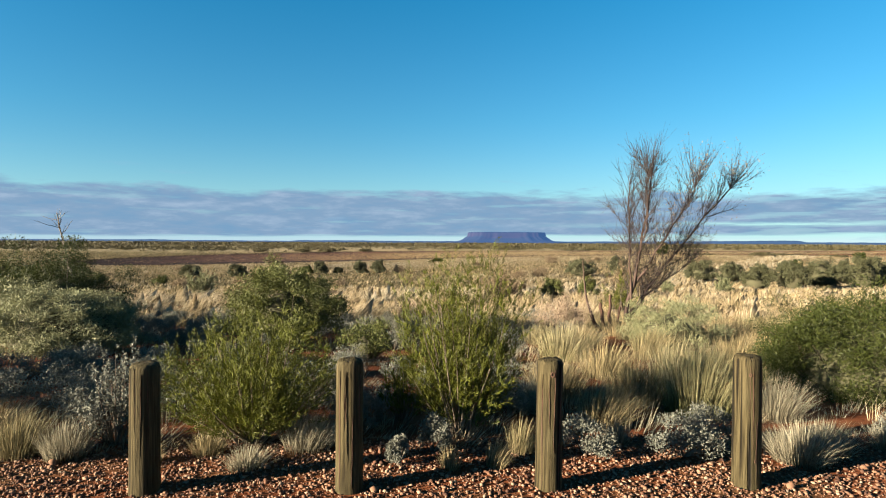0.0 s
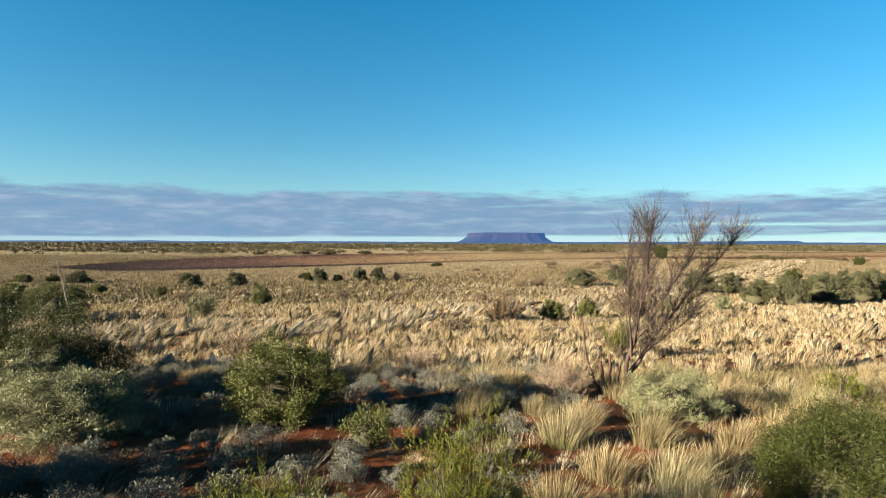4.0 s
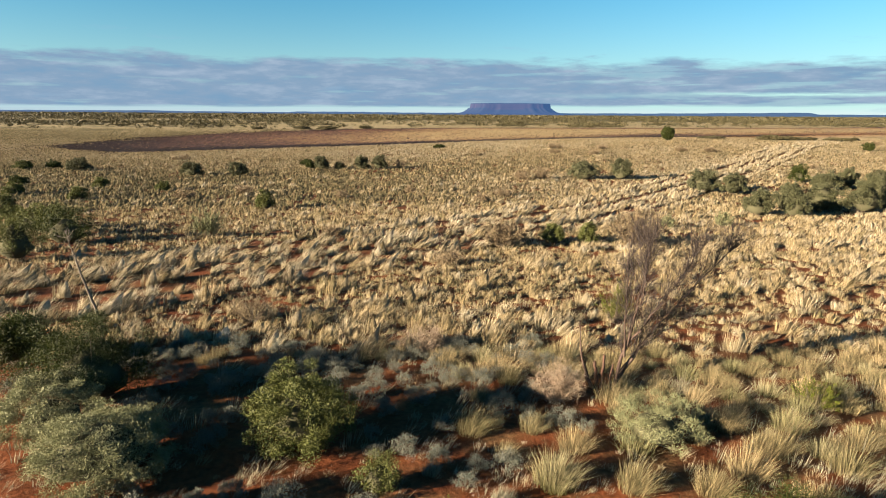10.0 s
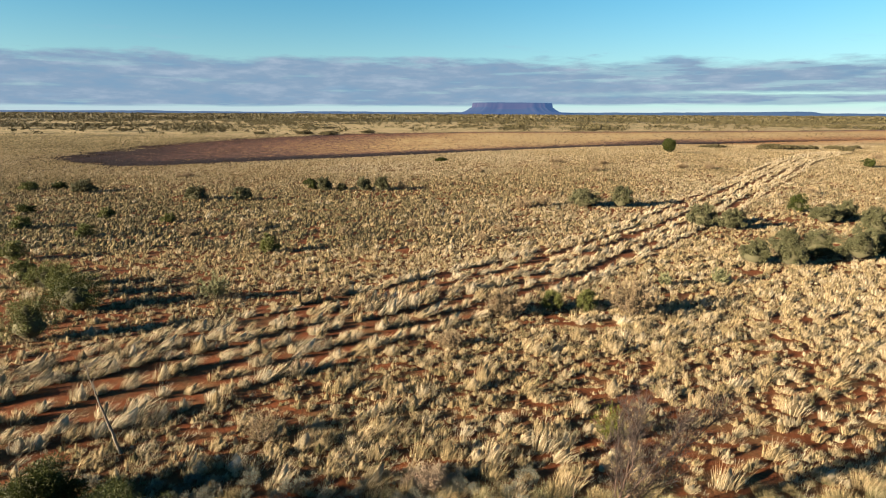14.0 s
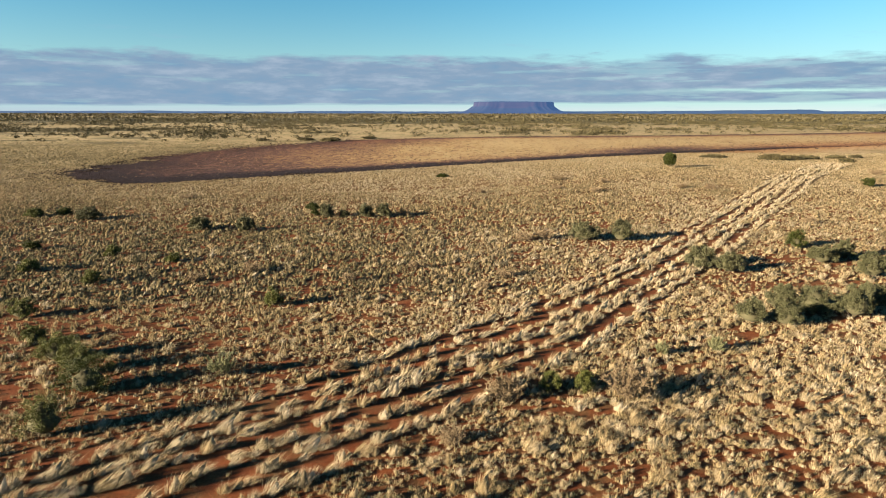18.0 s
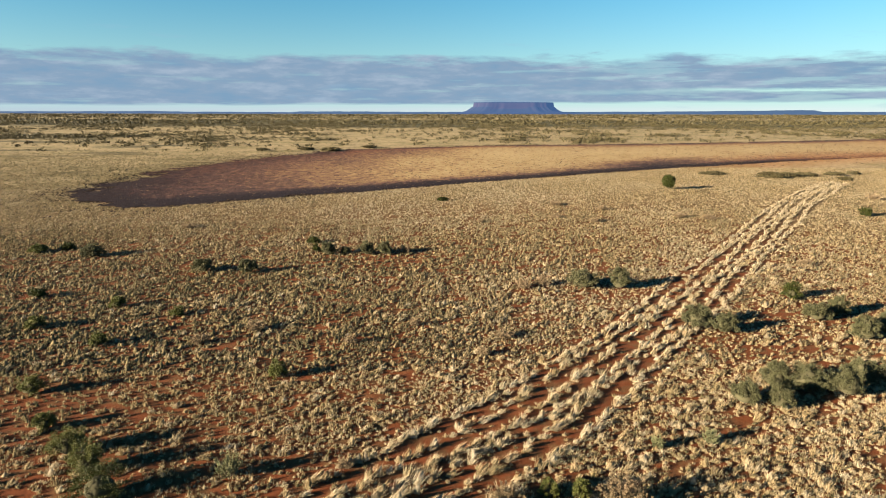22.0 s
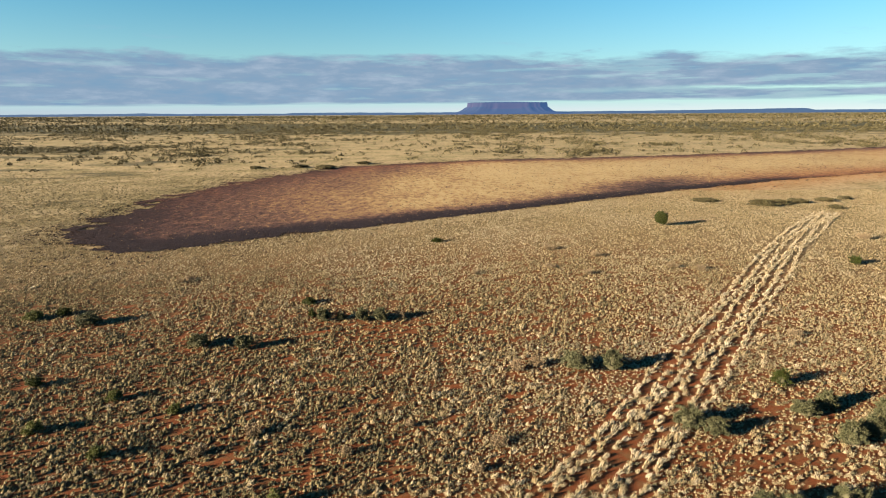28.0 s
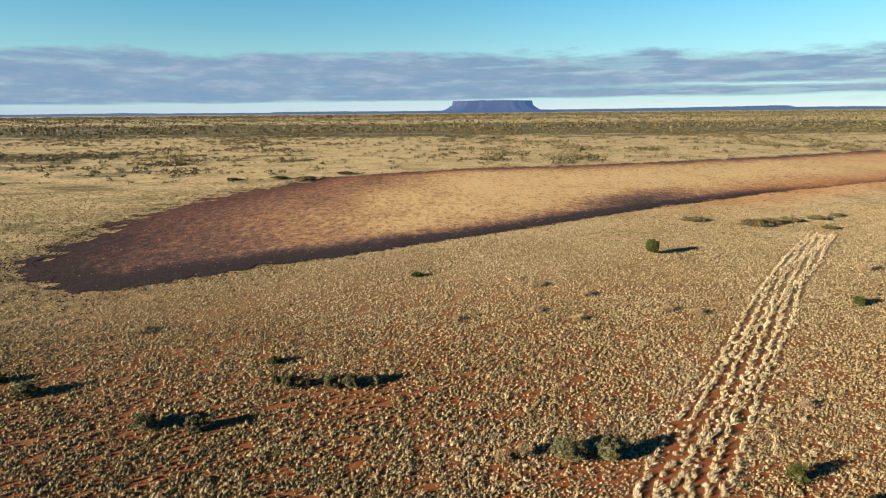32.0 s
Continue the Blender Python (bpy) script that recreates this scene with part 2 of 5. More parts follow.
def plain_material(name, a, b2, scale, rough=0.85, strength=0.4, distance=0.01):
    m, t, b, o = material(name)
    p = t.nodes.new("ShaderNodeTexCoord").outputs["Object"]
    n = noise_tex(t, p, scale, 5.0)
    link(t, ramp(t, n, [(0.3, a), (0.7, b2)]), b.inputs["Base Color"])
    b.inputs["Roughness"].default_value = rough
    bump(t, b, n, strength, distance)
    return m


def stone_material():
    m, t, b, o = material("red_gravel")
    g = t.nodes.new("ShaderNodeNewGeometry")
    n = noise_tex(t, g.outputs["Position"], 60.0, 4.0)
    c = ramp(t, g.outputs["Random Per Island"], [(0.0, (0.0374, 0.0202, 0.0146)), (0.35, (0.0874, 0.0432, 0.0265)), (0.7, (0.1622, 0.0901, 0.0551)), (0.92, (0.2246, 0.1439, 0.0957)), (1.0, (0.1247, 0.1009, 0.0736))])
    c = mix(t, 0.5, c, ramp(t, n, [(0.3, (0.6, 0.6, 0.6)), (0.7, (1.1, 1.1, 1.1))]), "MULTIPLY")
    link(t, c, b.inputs["Base Color"])
    b.inputs["Roughness"].default_value = 0.8
    bump(t, b, n, 0.5, 0.004)
    return m


STONE = stone_material()


def ground_material():
    m, t, b, o = material("red_sand_and_straw")
    pos = place_of(t)
    cover = attr(t, "cover")
    sepc = t.nodes.new("ShaderNodeSeparateColor")
    link(t, cover.outputs["Color"], sepc.inputs[0])
    straw, scrub, orange = sepc.outputs[0], sepc.outputs[1], sepc.outputs[2]
    fine = noise_tex(t, pos, 9.0, 8.0, 0.65)
    mid = noise_tex(t, pos, 0.9, 5.0)
    wide = noise_tex(t, pos, 0.045, 4.0)
    red = ramp(t, fine, [(0.25, (0.0488, 0.0155, 0.0067)), (0.5, (0.0999, 0.0311, 0.0122)), (0.75, (0.1517, 0.0511, 0.0200))])
    red = mix(t, calc(t, "MULTIPLY", calc(t, "SUBTRACT", mid, 0.46), 3.0, clamp=True), red, (0.0777, 0.0311, 0.0137))
    speck = noise_tex(t, pos, 0.42, 8.0, 0.8)
    dry = ramp(t, speck, [(0.38, (0.0623, 0.0508, 0.0270)), (0.47, (0.1869, 0.1463, 0.0813)), (0.60, (0.2865, 0.2257, 0.1353))])
    dry = mix(t, calc(t, "MULTIPLY", calc(t, "SUBTRACT", wide, 0.42), 4.0, clamp=True), dry, ramp(t, speck, [(0.40, (0.0503, 0.0453, 0.0214)), (0.56, (0.1718, 0.1421, 0.0718))]))
    ragged = calc(t, "ADD", straw, calc(t, "MULTIPLY", calc(t, "SUBTRACT", mid, 0.5), 1.3))
    litter = ramp(t, fine, [(0.25, (0.0420, 0.0235, 0.0105)), (0.5, (0.0900, 0.0500, 0.0220)), (0.75, (0.1400, 0.0880, 0.0410))])
    c = mix(t, calc(t, "MULTIPLY", calc(t, "SUBTRACT", ragged, 0.36), 3.0, clamp=True), red, litter)
    c = mix(t, calc(t, "MULTIPLY", calc(t, "SUBTRACT", straw, 0.55), 3.0, clamp=True), c, dry)
    far = noise_tex(t, stretch(t, pos, 0.35, 1, 1), 0.022, 8.0, 0.75)
    olive = calc(t, "MULTIPLY", calc(t, "SUBTRACT", calc(t, "ADD", scrub, calc(t, "MULTIPLY", calc(t, "SUBTRACT", far, 0.5), 3.4)), 0.40), 4.0, clamp=True)
    c = mix(t, olive, c, (0.0433, 0.0416, 0.0243))
    c = mix(t, calc(t, "MULTIPLY", orange, calc(t, "MULTIPLY", calc(t, "SUBTRACT", mid, 0.33), 3.5, clamp=True)), c, (0.2500, 0.0950, 0.0340))
    link(t, c, b.inputs["Base Color"])
    b.inputs["Roughness"].default_value = 0.95
    bump(t, b, calc(t, "ADD", fine, mid), 0.6, 0.05)
    return m


GROUND = ground_material()


def lake_material():
    m, t, b, o = material("dry_lake_floor")
    pos = place_of(t)
    dark = attr(t, "dark").outputs["Fac"]
    warm = attr(t, "warm").outputs["Fac"]
    grit = noise_tex(t, pos, 1.1, 9.0, 0.82)
    patch = noise_tex(t, stretch(t, pos, 1.0, 0.5, 1), 0.38, 8.0, 0.74)
    wide = noise_tex(t, stretch(t, pos, 1.0, 0.6, 1), 0.03, 6.0, 0.65)
    k = calc(t, "ADD", dark, calc(t, "ADD", calc(t, "MULTIPLY", calc(t, "SUBTRACT", patch, 0.5), 1.7), calc(t, "MULTIPLY", calc(t, "SUBTRACT", wide, 0.5), 0.7)))
    k = calc(t, "ADD", k, calc(t, "MULTIPLY", calc(t, "SUBTRACT", grit, 0.5), 2.0))
    dry = ramp(t, k, [(0.0, (0.2487, 0.1877, 0.0982)), (0.22, (0.2016, 0.1374, 0.0681)), (0.42, (0.1286, 0.0732, 0.0423)), (0.62, (0.0635, 0.0366, 0.0321)), (0.85, (0.0257, 0.0174, 0.0186)), (1.0, (0.0137, 0.0100, 0.0125))])
    rust = ramp(t, k, [(0.1, (0.1860, 0.0844, 0.0370)), (0.45, (0.1173, 0.0447, 0.0231)), (0.75, (0.0453, 0.0219, 0.0185)), (1.0, (0.0162, 0.0102, 0.0111))])
    c = mix(t, calc(t, "MULTIPLY", calc(t, "ADD", warm, calc(t, "SUBTRACT", patch, 0.5)), 0.85, clamp=True), dry, rust)
    c = mix(t, 0.7, c, ramp(t, grit, [(0.30, (0.50, 0.47, 0.45)), (0.5, (1.0, 1.0, 1.0)), (0.70, (1.35, 1.32, 1.25))]), "MULTIPLY")
    link(t, c, b.inputs["Base Color"])
    b.inputs["Roughness"].default_value = 0.9
    bump(t, b, grit, 0.8, 0.5)
    return m


LAKE = lake_material()


def mesa_material(name, cliff, slope, haze_glow):
    """Rock many kilometres off, its distance haze put into bluish base colours and a glow."""
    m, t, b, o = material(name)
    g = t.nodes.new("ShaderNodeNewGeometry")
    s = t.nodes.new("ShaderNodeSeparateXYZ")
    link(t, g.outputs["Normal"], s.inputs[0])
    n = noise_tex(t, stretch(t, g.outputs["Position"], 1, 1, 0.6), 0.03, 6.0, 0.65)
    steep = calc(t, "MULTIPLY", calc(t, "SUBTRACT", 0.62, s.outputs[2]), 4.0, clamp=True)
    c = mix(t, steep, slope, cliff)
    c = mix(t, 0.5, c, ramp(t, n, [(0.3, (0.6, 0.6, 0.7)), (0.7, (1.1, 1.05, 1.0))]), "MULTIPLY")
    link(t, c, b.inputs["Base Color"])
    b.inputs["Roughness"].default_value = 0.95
    # bluish emission stands for the haze in front of the rock
    b.inputs["Emission Color"].default_value = (*haze_glow, 1)
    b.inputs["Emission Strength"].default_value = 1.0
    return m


MESA = mesa_material("red_rock_with_haze", (0.0133, 0.0092, 0.0126), (0.0074, 0.0096, 0.0141), (0.0063, 0.0159, 0.0392))
HILLS = mesa_material("far_hills_with_haze", (0.0144, 0.0173, 0.0260), (0.0127, 0.0173, 0.0260), (0.0055, 0.0155, 0.0340))


# ---- mesh helpers ----
def mesh_of(name, verts, faces, **attributes):
    """A mesh from an array of points and one of faces (all with the same number of corners)."""
    me = bpy.data.meshes.new(name)
    verts = np.asarray(verts, np.float32)
    faces = np.asarray(faces, np.int32)
    n, k = faces.shape
    me.vertices.add(len(verts))
    me.vertices.foreach_set("co", verts.ravel())
    me.loops.add(n * k)
    me.loops.foreach_set("vertex_index", faces.ravel())
    me.polygons.add(n)
    me.polygons.foreach_set("loop_start", np.arange(0, n * k, k, dtype=np.int32))
    me.polygons.foreach_set("loop_total", np.full(n, k, np.int32))
    for key, values in attributes.items():
        values = np.asarray(values, np.float32)
        if values.ndim == 2:
            me.attributes.new(key, "FLOAT_COLOR", "POINT").data.foreach_set("color", values.ravel())
        else:
            me.attributes.new(key, "FLOAT", "POINT").data.foreach_set("value", values)
    me.update(calc_edges=True)
    return me


def smooth(me):
    me.polygons.foreach_set("use_smooth", np.ones(len(me.polygons), bool))
    return me


def part(name, me, mat, parent=None, label=""):
    ob = new(name, me)
    if not me.materials:
        me.materials.append(mat)
    if parent is not None:
        ob.parent = parent
    return tagged(ob, label)


def height(x, y):
    """The lie of the land: down from the car park to the dry lake, a rise beyond the wheel tracks, then level to the horizon."""
    x, y = np.asarray(x, float), np.asarray(y, float)
    yy = np.maximum(y, 0.0)
    z = -4.9 * (1 - np.exp(-(yy / 55) ** 1.3)) + 0.5 * np.tanh(x / 70) * np.minimum(1, yy / 60)
    z += 2.4 * np.exp(-((x - 85) ** 2 + (y - 150) ** 2) / 6050)
    far = np.clip((np.hypot(x, y) - 600) / 4200, 0, 1)
    return z + 3.5 * far * far * (3 - 2 * far) * np.where(y > 0, 1, 0.6)


def bumps(x, y):
    """Small unevenness of the sand."""
    return 0.035 * np.sin(2.1 * x + 1.3 * np.sin(1.7 * y)) * np.sin(1.9 * y + np.sin(1.1 * x)) * np.clip((y - 1.0) / 3, 0, 1)


def ground_at(x, y):
    return height(x, y) + bumps(x, y)


def at_ground(x, y, lower=0.0):
    return (x, y, float(ground_at(x, y)) - lower)


# the dry lake's two shores, from its western tip to the east
NEAR_SHORE = np.array([(-116, 186), (-104, 172), (-90, 161), (-79, 155), (-70, 159), (-57, 167), (-37, 178), (-15, 186.5), (13, 202), (45, 217),
                       (78, 238), (123, 265), (193, 301), (274, 333), (420, 380), (700, 440)], float)
FAR_SHORE = np.array([(-116, 186), (-117, 200), (-119, 246), (-113, 293), (-92, 349), (-43, 414), (36, 448), (123, 457), (222, 480), (330, 515),
                      (464, 565), (700, 640)], float)


def along(line, n):
    """The line, rounded and cut into n points."""
    d = np.concatenate([[0], np.cumsum(np.hypot(*np.diff(line, axis=0).T))])
    s = np.linspace(0, d[-1], n)
    p = np.stack([np.interp(s, d, line[:, 0]), np.interp(s, d, line[:, 1])], 1)
    for _ in range(3):
        p[1:-1] = (p[:-2] + 2 * p[1:-1] + p[2:]) / 4
    return p


SHORE_A, SHORE_B = along(NEAR_SHORE, 260), along(FAR_SHORE, 260)


def far_from(line, x, y):
    """Distance from each point to the nearest point of a line."""
    best = np.full(x.shape, 1e9)
    for px, py in line[::2]:
        best = np.minimum(best, (x - px) ** 2 + (y - py) ** 2)
    return np.sqrt(best)


def in_lake(x, y):
    ring = np.concatenate([SHORE_A, SHORE_B[::-1]])
    inside = np.zeros(np.shape(x), bool)
    x2, y2 = np.roll(ring[:, 0], -1), np.roll(ring[:, 1], -1)
    for a, b, c, d in zip(ring[:, 0], ring[:, 1], x2, y2):
        if b == d:
            continue
        cross = ((b > y) != (d > y)) & (x < (c - a) * (y - b) / (d - b) + a)
        inside ^= cross
    return inside


def waves(x, y, size, seed):
    """A soft random field between 0 and 1."""
    r = np.random.default_rng(seed)
    v = np.zeros(np.shape(x))
    for i in range(7):
        a = r.uniform(0, 2 * math.pi)
        k = 2 * math.pi / (size * r.uniform(0.5, 1.6))
        v = v + np.sin(k * (x * math.cos(a) + y * math.sin(a)) + r.uniform(0, 6.3))
    return 0.5 + 0.5 * np.tanh(v / 2.2)


# the wheel tracks' middle line
TRACK = along(np.array([(-60, -25), (-30, 2), (-13, 17), (-4.9, 25.6), (7.7, 37.8), (20.8, 53.6), (29.3, 64), (39.6, 77.2), (57.5, 99), (92, 141.6), (141, 197)], float), 400)


def track_side(x, y):
    """Signed distance from the tracks' middle line, and how far along it."""
    best, side, run = np.full(x.shape, 1e9), np.zeros(x.shape), np.zeros(x.shape)
    d = np.diff(TRACK, axis=0)
    for i in range(0, len(d), 2):
        px, py = TRACK[i]
        dx, dy = d[i] / np.hypot(*d[i])
        q = (x - px) ** 2 + (y - py) ** 2
        near = q < best
        best = np.where(near, q, best)
        side = np.where(near, (x - px) * -dy + (y - py) * dx, side)
        run = np.where(near, i / len(d), run)
    off = np.sqrt(best)
    return np.where(off < 14, side, np.sign(side) * off), run


def scrub_belt(x, y):
    """How thickly dark scrub stands on the plain beyond the lake: a dense belt, paler stripes past it and a grove in the west."""
    b = np.clip((y - 880 + 0.12 * x) / 200, 0, 1) * np.clip((1800 - 0.1 * x - y) / 200, 0, 1) * 0.95
    b = b + 0.15 * np.clip((y - 1900) / 300, 0, 1) + 0.25 * np.clip((y - 2600) / 300, 0, 1) + 0.5 * np.exp(-((y - 2350) / 130) ** 2) + 0.5 * np.exp(-((y - 3300) / 250) ** 2)
    return b + 0.85 * np.exp(-((y - 605 - 0.12 * (x + 400)) / 70) ** 4) * np.clip((-255 - x) / 50, 0, 1)



# ---- ground ----
def axis(fine_from, fine_to, step, end_low, end_high, grow):
    v = list(np.arange(fine_from, fine_to + step / 2, step))
    s = step
    while v[-1] < end_high:
        s *= grow
        v.append(min(v[-1] + s, end_high))
    s = step
    while v[0] > end_low:
        s *= grow
        v.insert(0, max(v[0] - s, end_low))
    return np.array(v)


def build_ground():
    xs, ys = axis(-6, 6, 0.28, -4950, 4950, 1.06), axis(-3, 12, 0.28, -4950, 4950, 1.055)
    gx, gy = np.meshgrid(xs, ys)
    x, y = gx.ravel(), gy.ravel()
    z = ground_at(x, y)
    lake = in_lake(x, y)
    z = z - 0.25 * lake
    n, m = len(xs), len(ys)
    i = np.arange(n * (m - 1)).reshape(m - 1, n)[:, :-1].ravel()
    faces = np.stack([i, i + 1, i + n + 1, i + n], 1)
    d = np.hypot(x, y)
    straw = 0.40 + 0.02 * np.clip((y - 0.4) / 1.2, 0, 1) + 0.50 * np.clip((d - 85) / 150, 0, 1)
    belt = scrub_belt(x, y) * 0.75 + 0.16 * np.clip((y - 480) / 300, 0, 1)
    belt += 0.25 * np.clip((-50 - x) / 90, 0, 1) * np.exp(-((y - 400) / 240) ** 2)
    shore = np.exp(-((far_from(SHORE_A, x, y)) / 22) ** 2) * np.clip((x - 70) / 90, 0, 1) * 0.8
    cover = np.stack([straw, belt, shore, np.ones_like(x)], 1)
    ob = part("ground", smooth(mesh_of("ground", np.stack([x, y, z], 1), faces, cover=cover)), GROUND)
    tagged(ob, "red desert sand with straw litter, level to the horizon", "ground", kind="structure")


def build_lake():
    step = 2.2
    xs, ys = np.arange(-124, 640, step), np.arange(150, 640, step)
    gx, gy = np.meshgrid(xs, ys)
    x, y = gx.ravel(), gy.ravel()
    da, db = far_from(SHORE_A, x, y), far_from(SHORE_B, x, y)
    inside = in_lake(x, y)
    left = np.clip((8 - (x - 0.3 * (y - 200))) / 130, 0, 1)
    rag = (4.0 + 3.0 * np.clip(left * 2, 0, 1)) * (waves(x, y, 14, 5) - 0.5) + 3.0 * (waves(x, y, 6, 6) - 0.5)
    rag = rag * np.where(db < da, 2.6, 1.0)
    keep = (np.where(inside, np.minimum(da, db), -np.minimum(da, db)) + rag) > 0
    # keep the one sheet that holds the middle
    grid = keep.reshape(len(ys), len(xs))
    grid = grid[:-1, :-1] & grid[1:, :-1] & grid[:-1, 1:] & grid[1:, 1:]
    sheet = np.zeros_like(grid)
    sheet[int((260 - 150) / step), int((0 + 124) / step)] = True
    for _ in range(900):
        grown = sheet.copy()
        grown[1:] |= sheet[:-1]
        grown[:-1] |= sheet[1:]
        grown[:, 1:] |= sheet[:, :-1]
        grown[:, :-1] |= sheet[:, 1:]
        grown &= grid
        if (grown == sheet).all():
            break
        sheet = grown
    east = np.clip((x - 120) / 120, 0, 1)
    near = np.exp(-(da / (13 + 14 * left)) ** 2) * (1 - 0.8 * east) + 0.42 * np.exp(-da / 38) * (1 - 0.6 * east)
    dark = np.maximum.reduce([1.25 * near, 1.4 * left ** 1.0 * (0.55 + 0.45 * np.exp(-(da / 55) ** 2)), 0.66 * np.exp(-(db / 24) ** 2) + 0.25 * np.exp(-db / 60), 0.85 * np.exp(-((da - 18) / 26) ** 2) * np.exp(-((x - 112) / 42) ** 2)])
    warm = np.maximum(np.clip((x - 125) / 70, 0, 1) * np.exp(-(da / 34) ** 2), 0.85 * np.exp(-(db / 26) ** 2)) + 0.35 * np.clip(left * 1.5, 0, 1) * np.exp(-(db / 70) ** 2)
    warm = np.maximum(warm, np.clip((x - 300) / 120, 0, 1) * 0.6)
    z = height(x, y) + 0.03 + 0.05 * waves(x, y, 5, 9)
    n, m = len(xs), len(ys)
    i = np.arange(n * (m - 1)).reshape(m - 1, n)[:, :-1].ravel()
    faces = np.stack([i, i + 1, i + n + 1, i + n], 1)
    faces = faces[sheet.ravel()]
    used = np.unique(faces)
    index = np.zeros(n * m, int)
    index[used] = np.arange(len(used))
    me = smooth(mesh_of("dry_lake_bed", np.stack([x, y, z], 1)[used], index[faces], dark=dark[used], warm=np.clip(warm[used], 0, 1)))
    tagged(part("dry_lake_bed", me, LAKE), "dry clay lake bed, dark mud shores and golden middle", "lake bed", kind="structure")


build_ground()
build_lake()


# ---- distance ----
def table_mountain():
    """A flat-topped mountain: scree skirt, cliff band and level top."""
    n = 220
    a = np.linspace(0, 2 * math.pi, n, endpoint=False)
    r = np.random.default_rng(3)
    rough = sum(np.sin(k * a + r.uniform(0, 6.3)) * w for k, w in ((5, 9), (9, 6), (17, 4), (31, 2.5), (47, 1.5), (71, 1)))
    super_x = np.sign(np.cos(a)) * np.abs(np.cos(a)) ** 0.6
    super_y = np.sign(np.sin(a)) * np.abs(np.sin(a)) ** 0.8
    rings = [(640, 230, -8, 0.5), (470, 190, 4, 0.7), (395, 165, 12, 0.8), (355, 150, 22, 0.9), (330, 138, 36, 1.0), (314, 130, 48, 1.0), (308, 127, 54, 1.1), (303, 123, 80, 1.3), (299, 119, 86, 1.2), (120, 50, 89, 0.4)]
    verts = []
    for rx, ry, z, w in rings:
        wob = rough * w * (0.35 if z > 50 else 0.8)
        zz = z + (rough * 0.05 if z < 84 else rough * 0.035)
        verts.append(np.stack([(rx + wob) * super_x, (ry + wob) * super_y, np.broadcast_to(zz, a.shape)], 1))
    verts = np.concatenate(verts)
    faces = []
    for k in range(len(rings) - 1):
        i = np.arange(n)
        j = (i + 1) % n
        faces.append(np.stack([k * n + i, k * n + j, (k + 1) * n + j, (k + 1) * n + i], 1))
    me = mesh_of("table_mountain", verts, np.concatenate(faces))
    bm = bmesh.new()
    bm.from_mesh(me)
    bm.verts.ensure_lookup_table()
    bm.faces.new([bm.verts[(len(rings) - 1) * n + i] for i in range(n)])
    bm.to_mesh(me)
    bm.free()
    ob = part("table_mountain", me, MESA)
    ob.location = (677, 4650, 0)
    tagged(ob, "flat-topped mountain with red cliffs, distance haze in its colour and glow", "mountain", kind="structure")


def far_hills(name, x0, x1, y, tops, seed):
    """A long low range."""
    n = 160
    s = np.linspace(0, 1, n)
    r = np.random.default_rng(seed)
    h = np.interp(s, *zip(*tops)) + sum(np.sin(k * s * 6.3 + r.uniform(0, 6.3)) * w for k, w in ((7, 0.7), (15, 0.5), (33, 0.35)))
    x = x0 + (x1 - x0) * s
    rows = [np.stack([x, np.full(n, y - 140.0), np.full(n, -6.0)], 1), np.stack([x, np.full(n, y - 60.0), h * 0.45], 1),
            np.stack([x, np.full(n, y - 10.0), h * 0.93], 1), np.stack([x, np.full(n, y + 30.0), h], 1), np.stack([x, np.full(n, y + 90.0), np.full(n, -6.0)], 1)]
    i = np.arange(n - 1)
    faces = np.concatenate([np.stack([k * n + i, k * n + i + 1, (k + 1) * n + i + 1, (k + 1) * n + i], 1) for k in range(4)])
    tagged(part(name, smooth(mesh_of(name, np.concatenate(rows), faces)), HILLS), "long low hills on the horizon, blue haze in their colour and glow", "hills", kind="structure")


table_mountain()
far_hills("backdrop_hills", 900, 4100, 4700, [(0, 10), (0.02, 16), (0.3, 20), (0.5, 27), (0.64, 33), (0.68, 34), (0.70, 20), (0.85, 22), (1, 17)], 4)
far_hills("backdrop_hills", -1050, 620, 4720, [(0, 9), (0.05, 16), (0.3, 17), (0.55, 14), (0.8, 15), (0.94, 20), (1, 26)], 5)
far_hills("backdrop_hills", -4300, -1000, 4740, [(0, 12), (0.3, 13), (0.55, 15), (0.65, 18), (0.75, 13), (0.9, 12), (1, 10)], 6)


# ---- plants ----
def blades(roots, lean, high, wide, bend, segs, tint, r, flat=0.0):
    """Grass blades: curved ribbons from their roots, ending in a point."""
    n = len(roots)
    out = lean / np.maximum(np.linalg.norm(lean, axis=1, keepdims=True), 1e-6)
    face = r.uniform(0, 2 * math.pi, n)
    across = np.stack([np.cos(face), np.sin(face), np.zeros(n)], 1) * wide[:, None] / 2
    verts, tips = [], []
    for k in range(segs + 1):
        f = k / segs
        p = roots.copy()
        p[:, :2] += lean * (f * (1 - bend[:, None]) + bend[:, None] * f * f)
        p[:, 2] += high * (f - flat * f * f * bend)
        if k < segs:
            w = across * (1 - 0.55 * f)
            verts += [p - w, p + w]
            tips += [np.full(n, f)] * 2
        else:
            verts.append(p)
            tips.append(np.ones(n))
    m = 2 * segs + 1
    v = np.stack(verts, 1).reshape(-1, 3)
    base = np.arange(n)[:, None] * m
    tri = []
    for k in range(segs - 1):
        a = 2 * k
        tri += [[a, a + 1, a + 3], [a, a + 3, a + 2]]
    a = 2 * (segs - 1)
    tri.append([a, a + 1, a + 2])
    f = (base[:, :, None] + np.array(tri)[None]).reshape(-1, 3)
    return v, f, np.repeat(tint, m), np.stack(tips, 1).ravel()


WIND = np.array([0.92, 0.30])


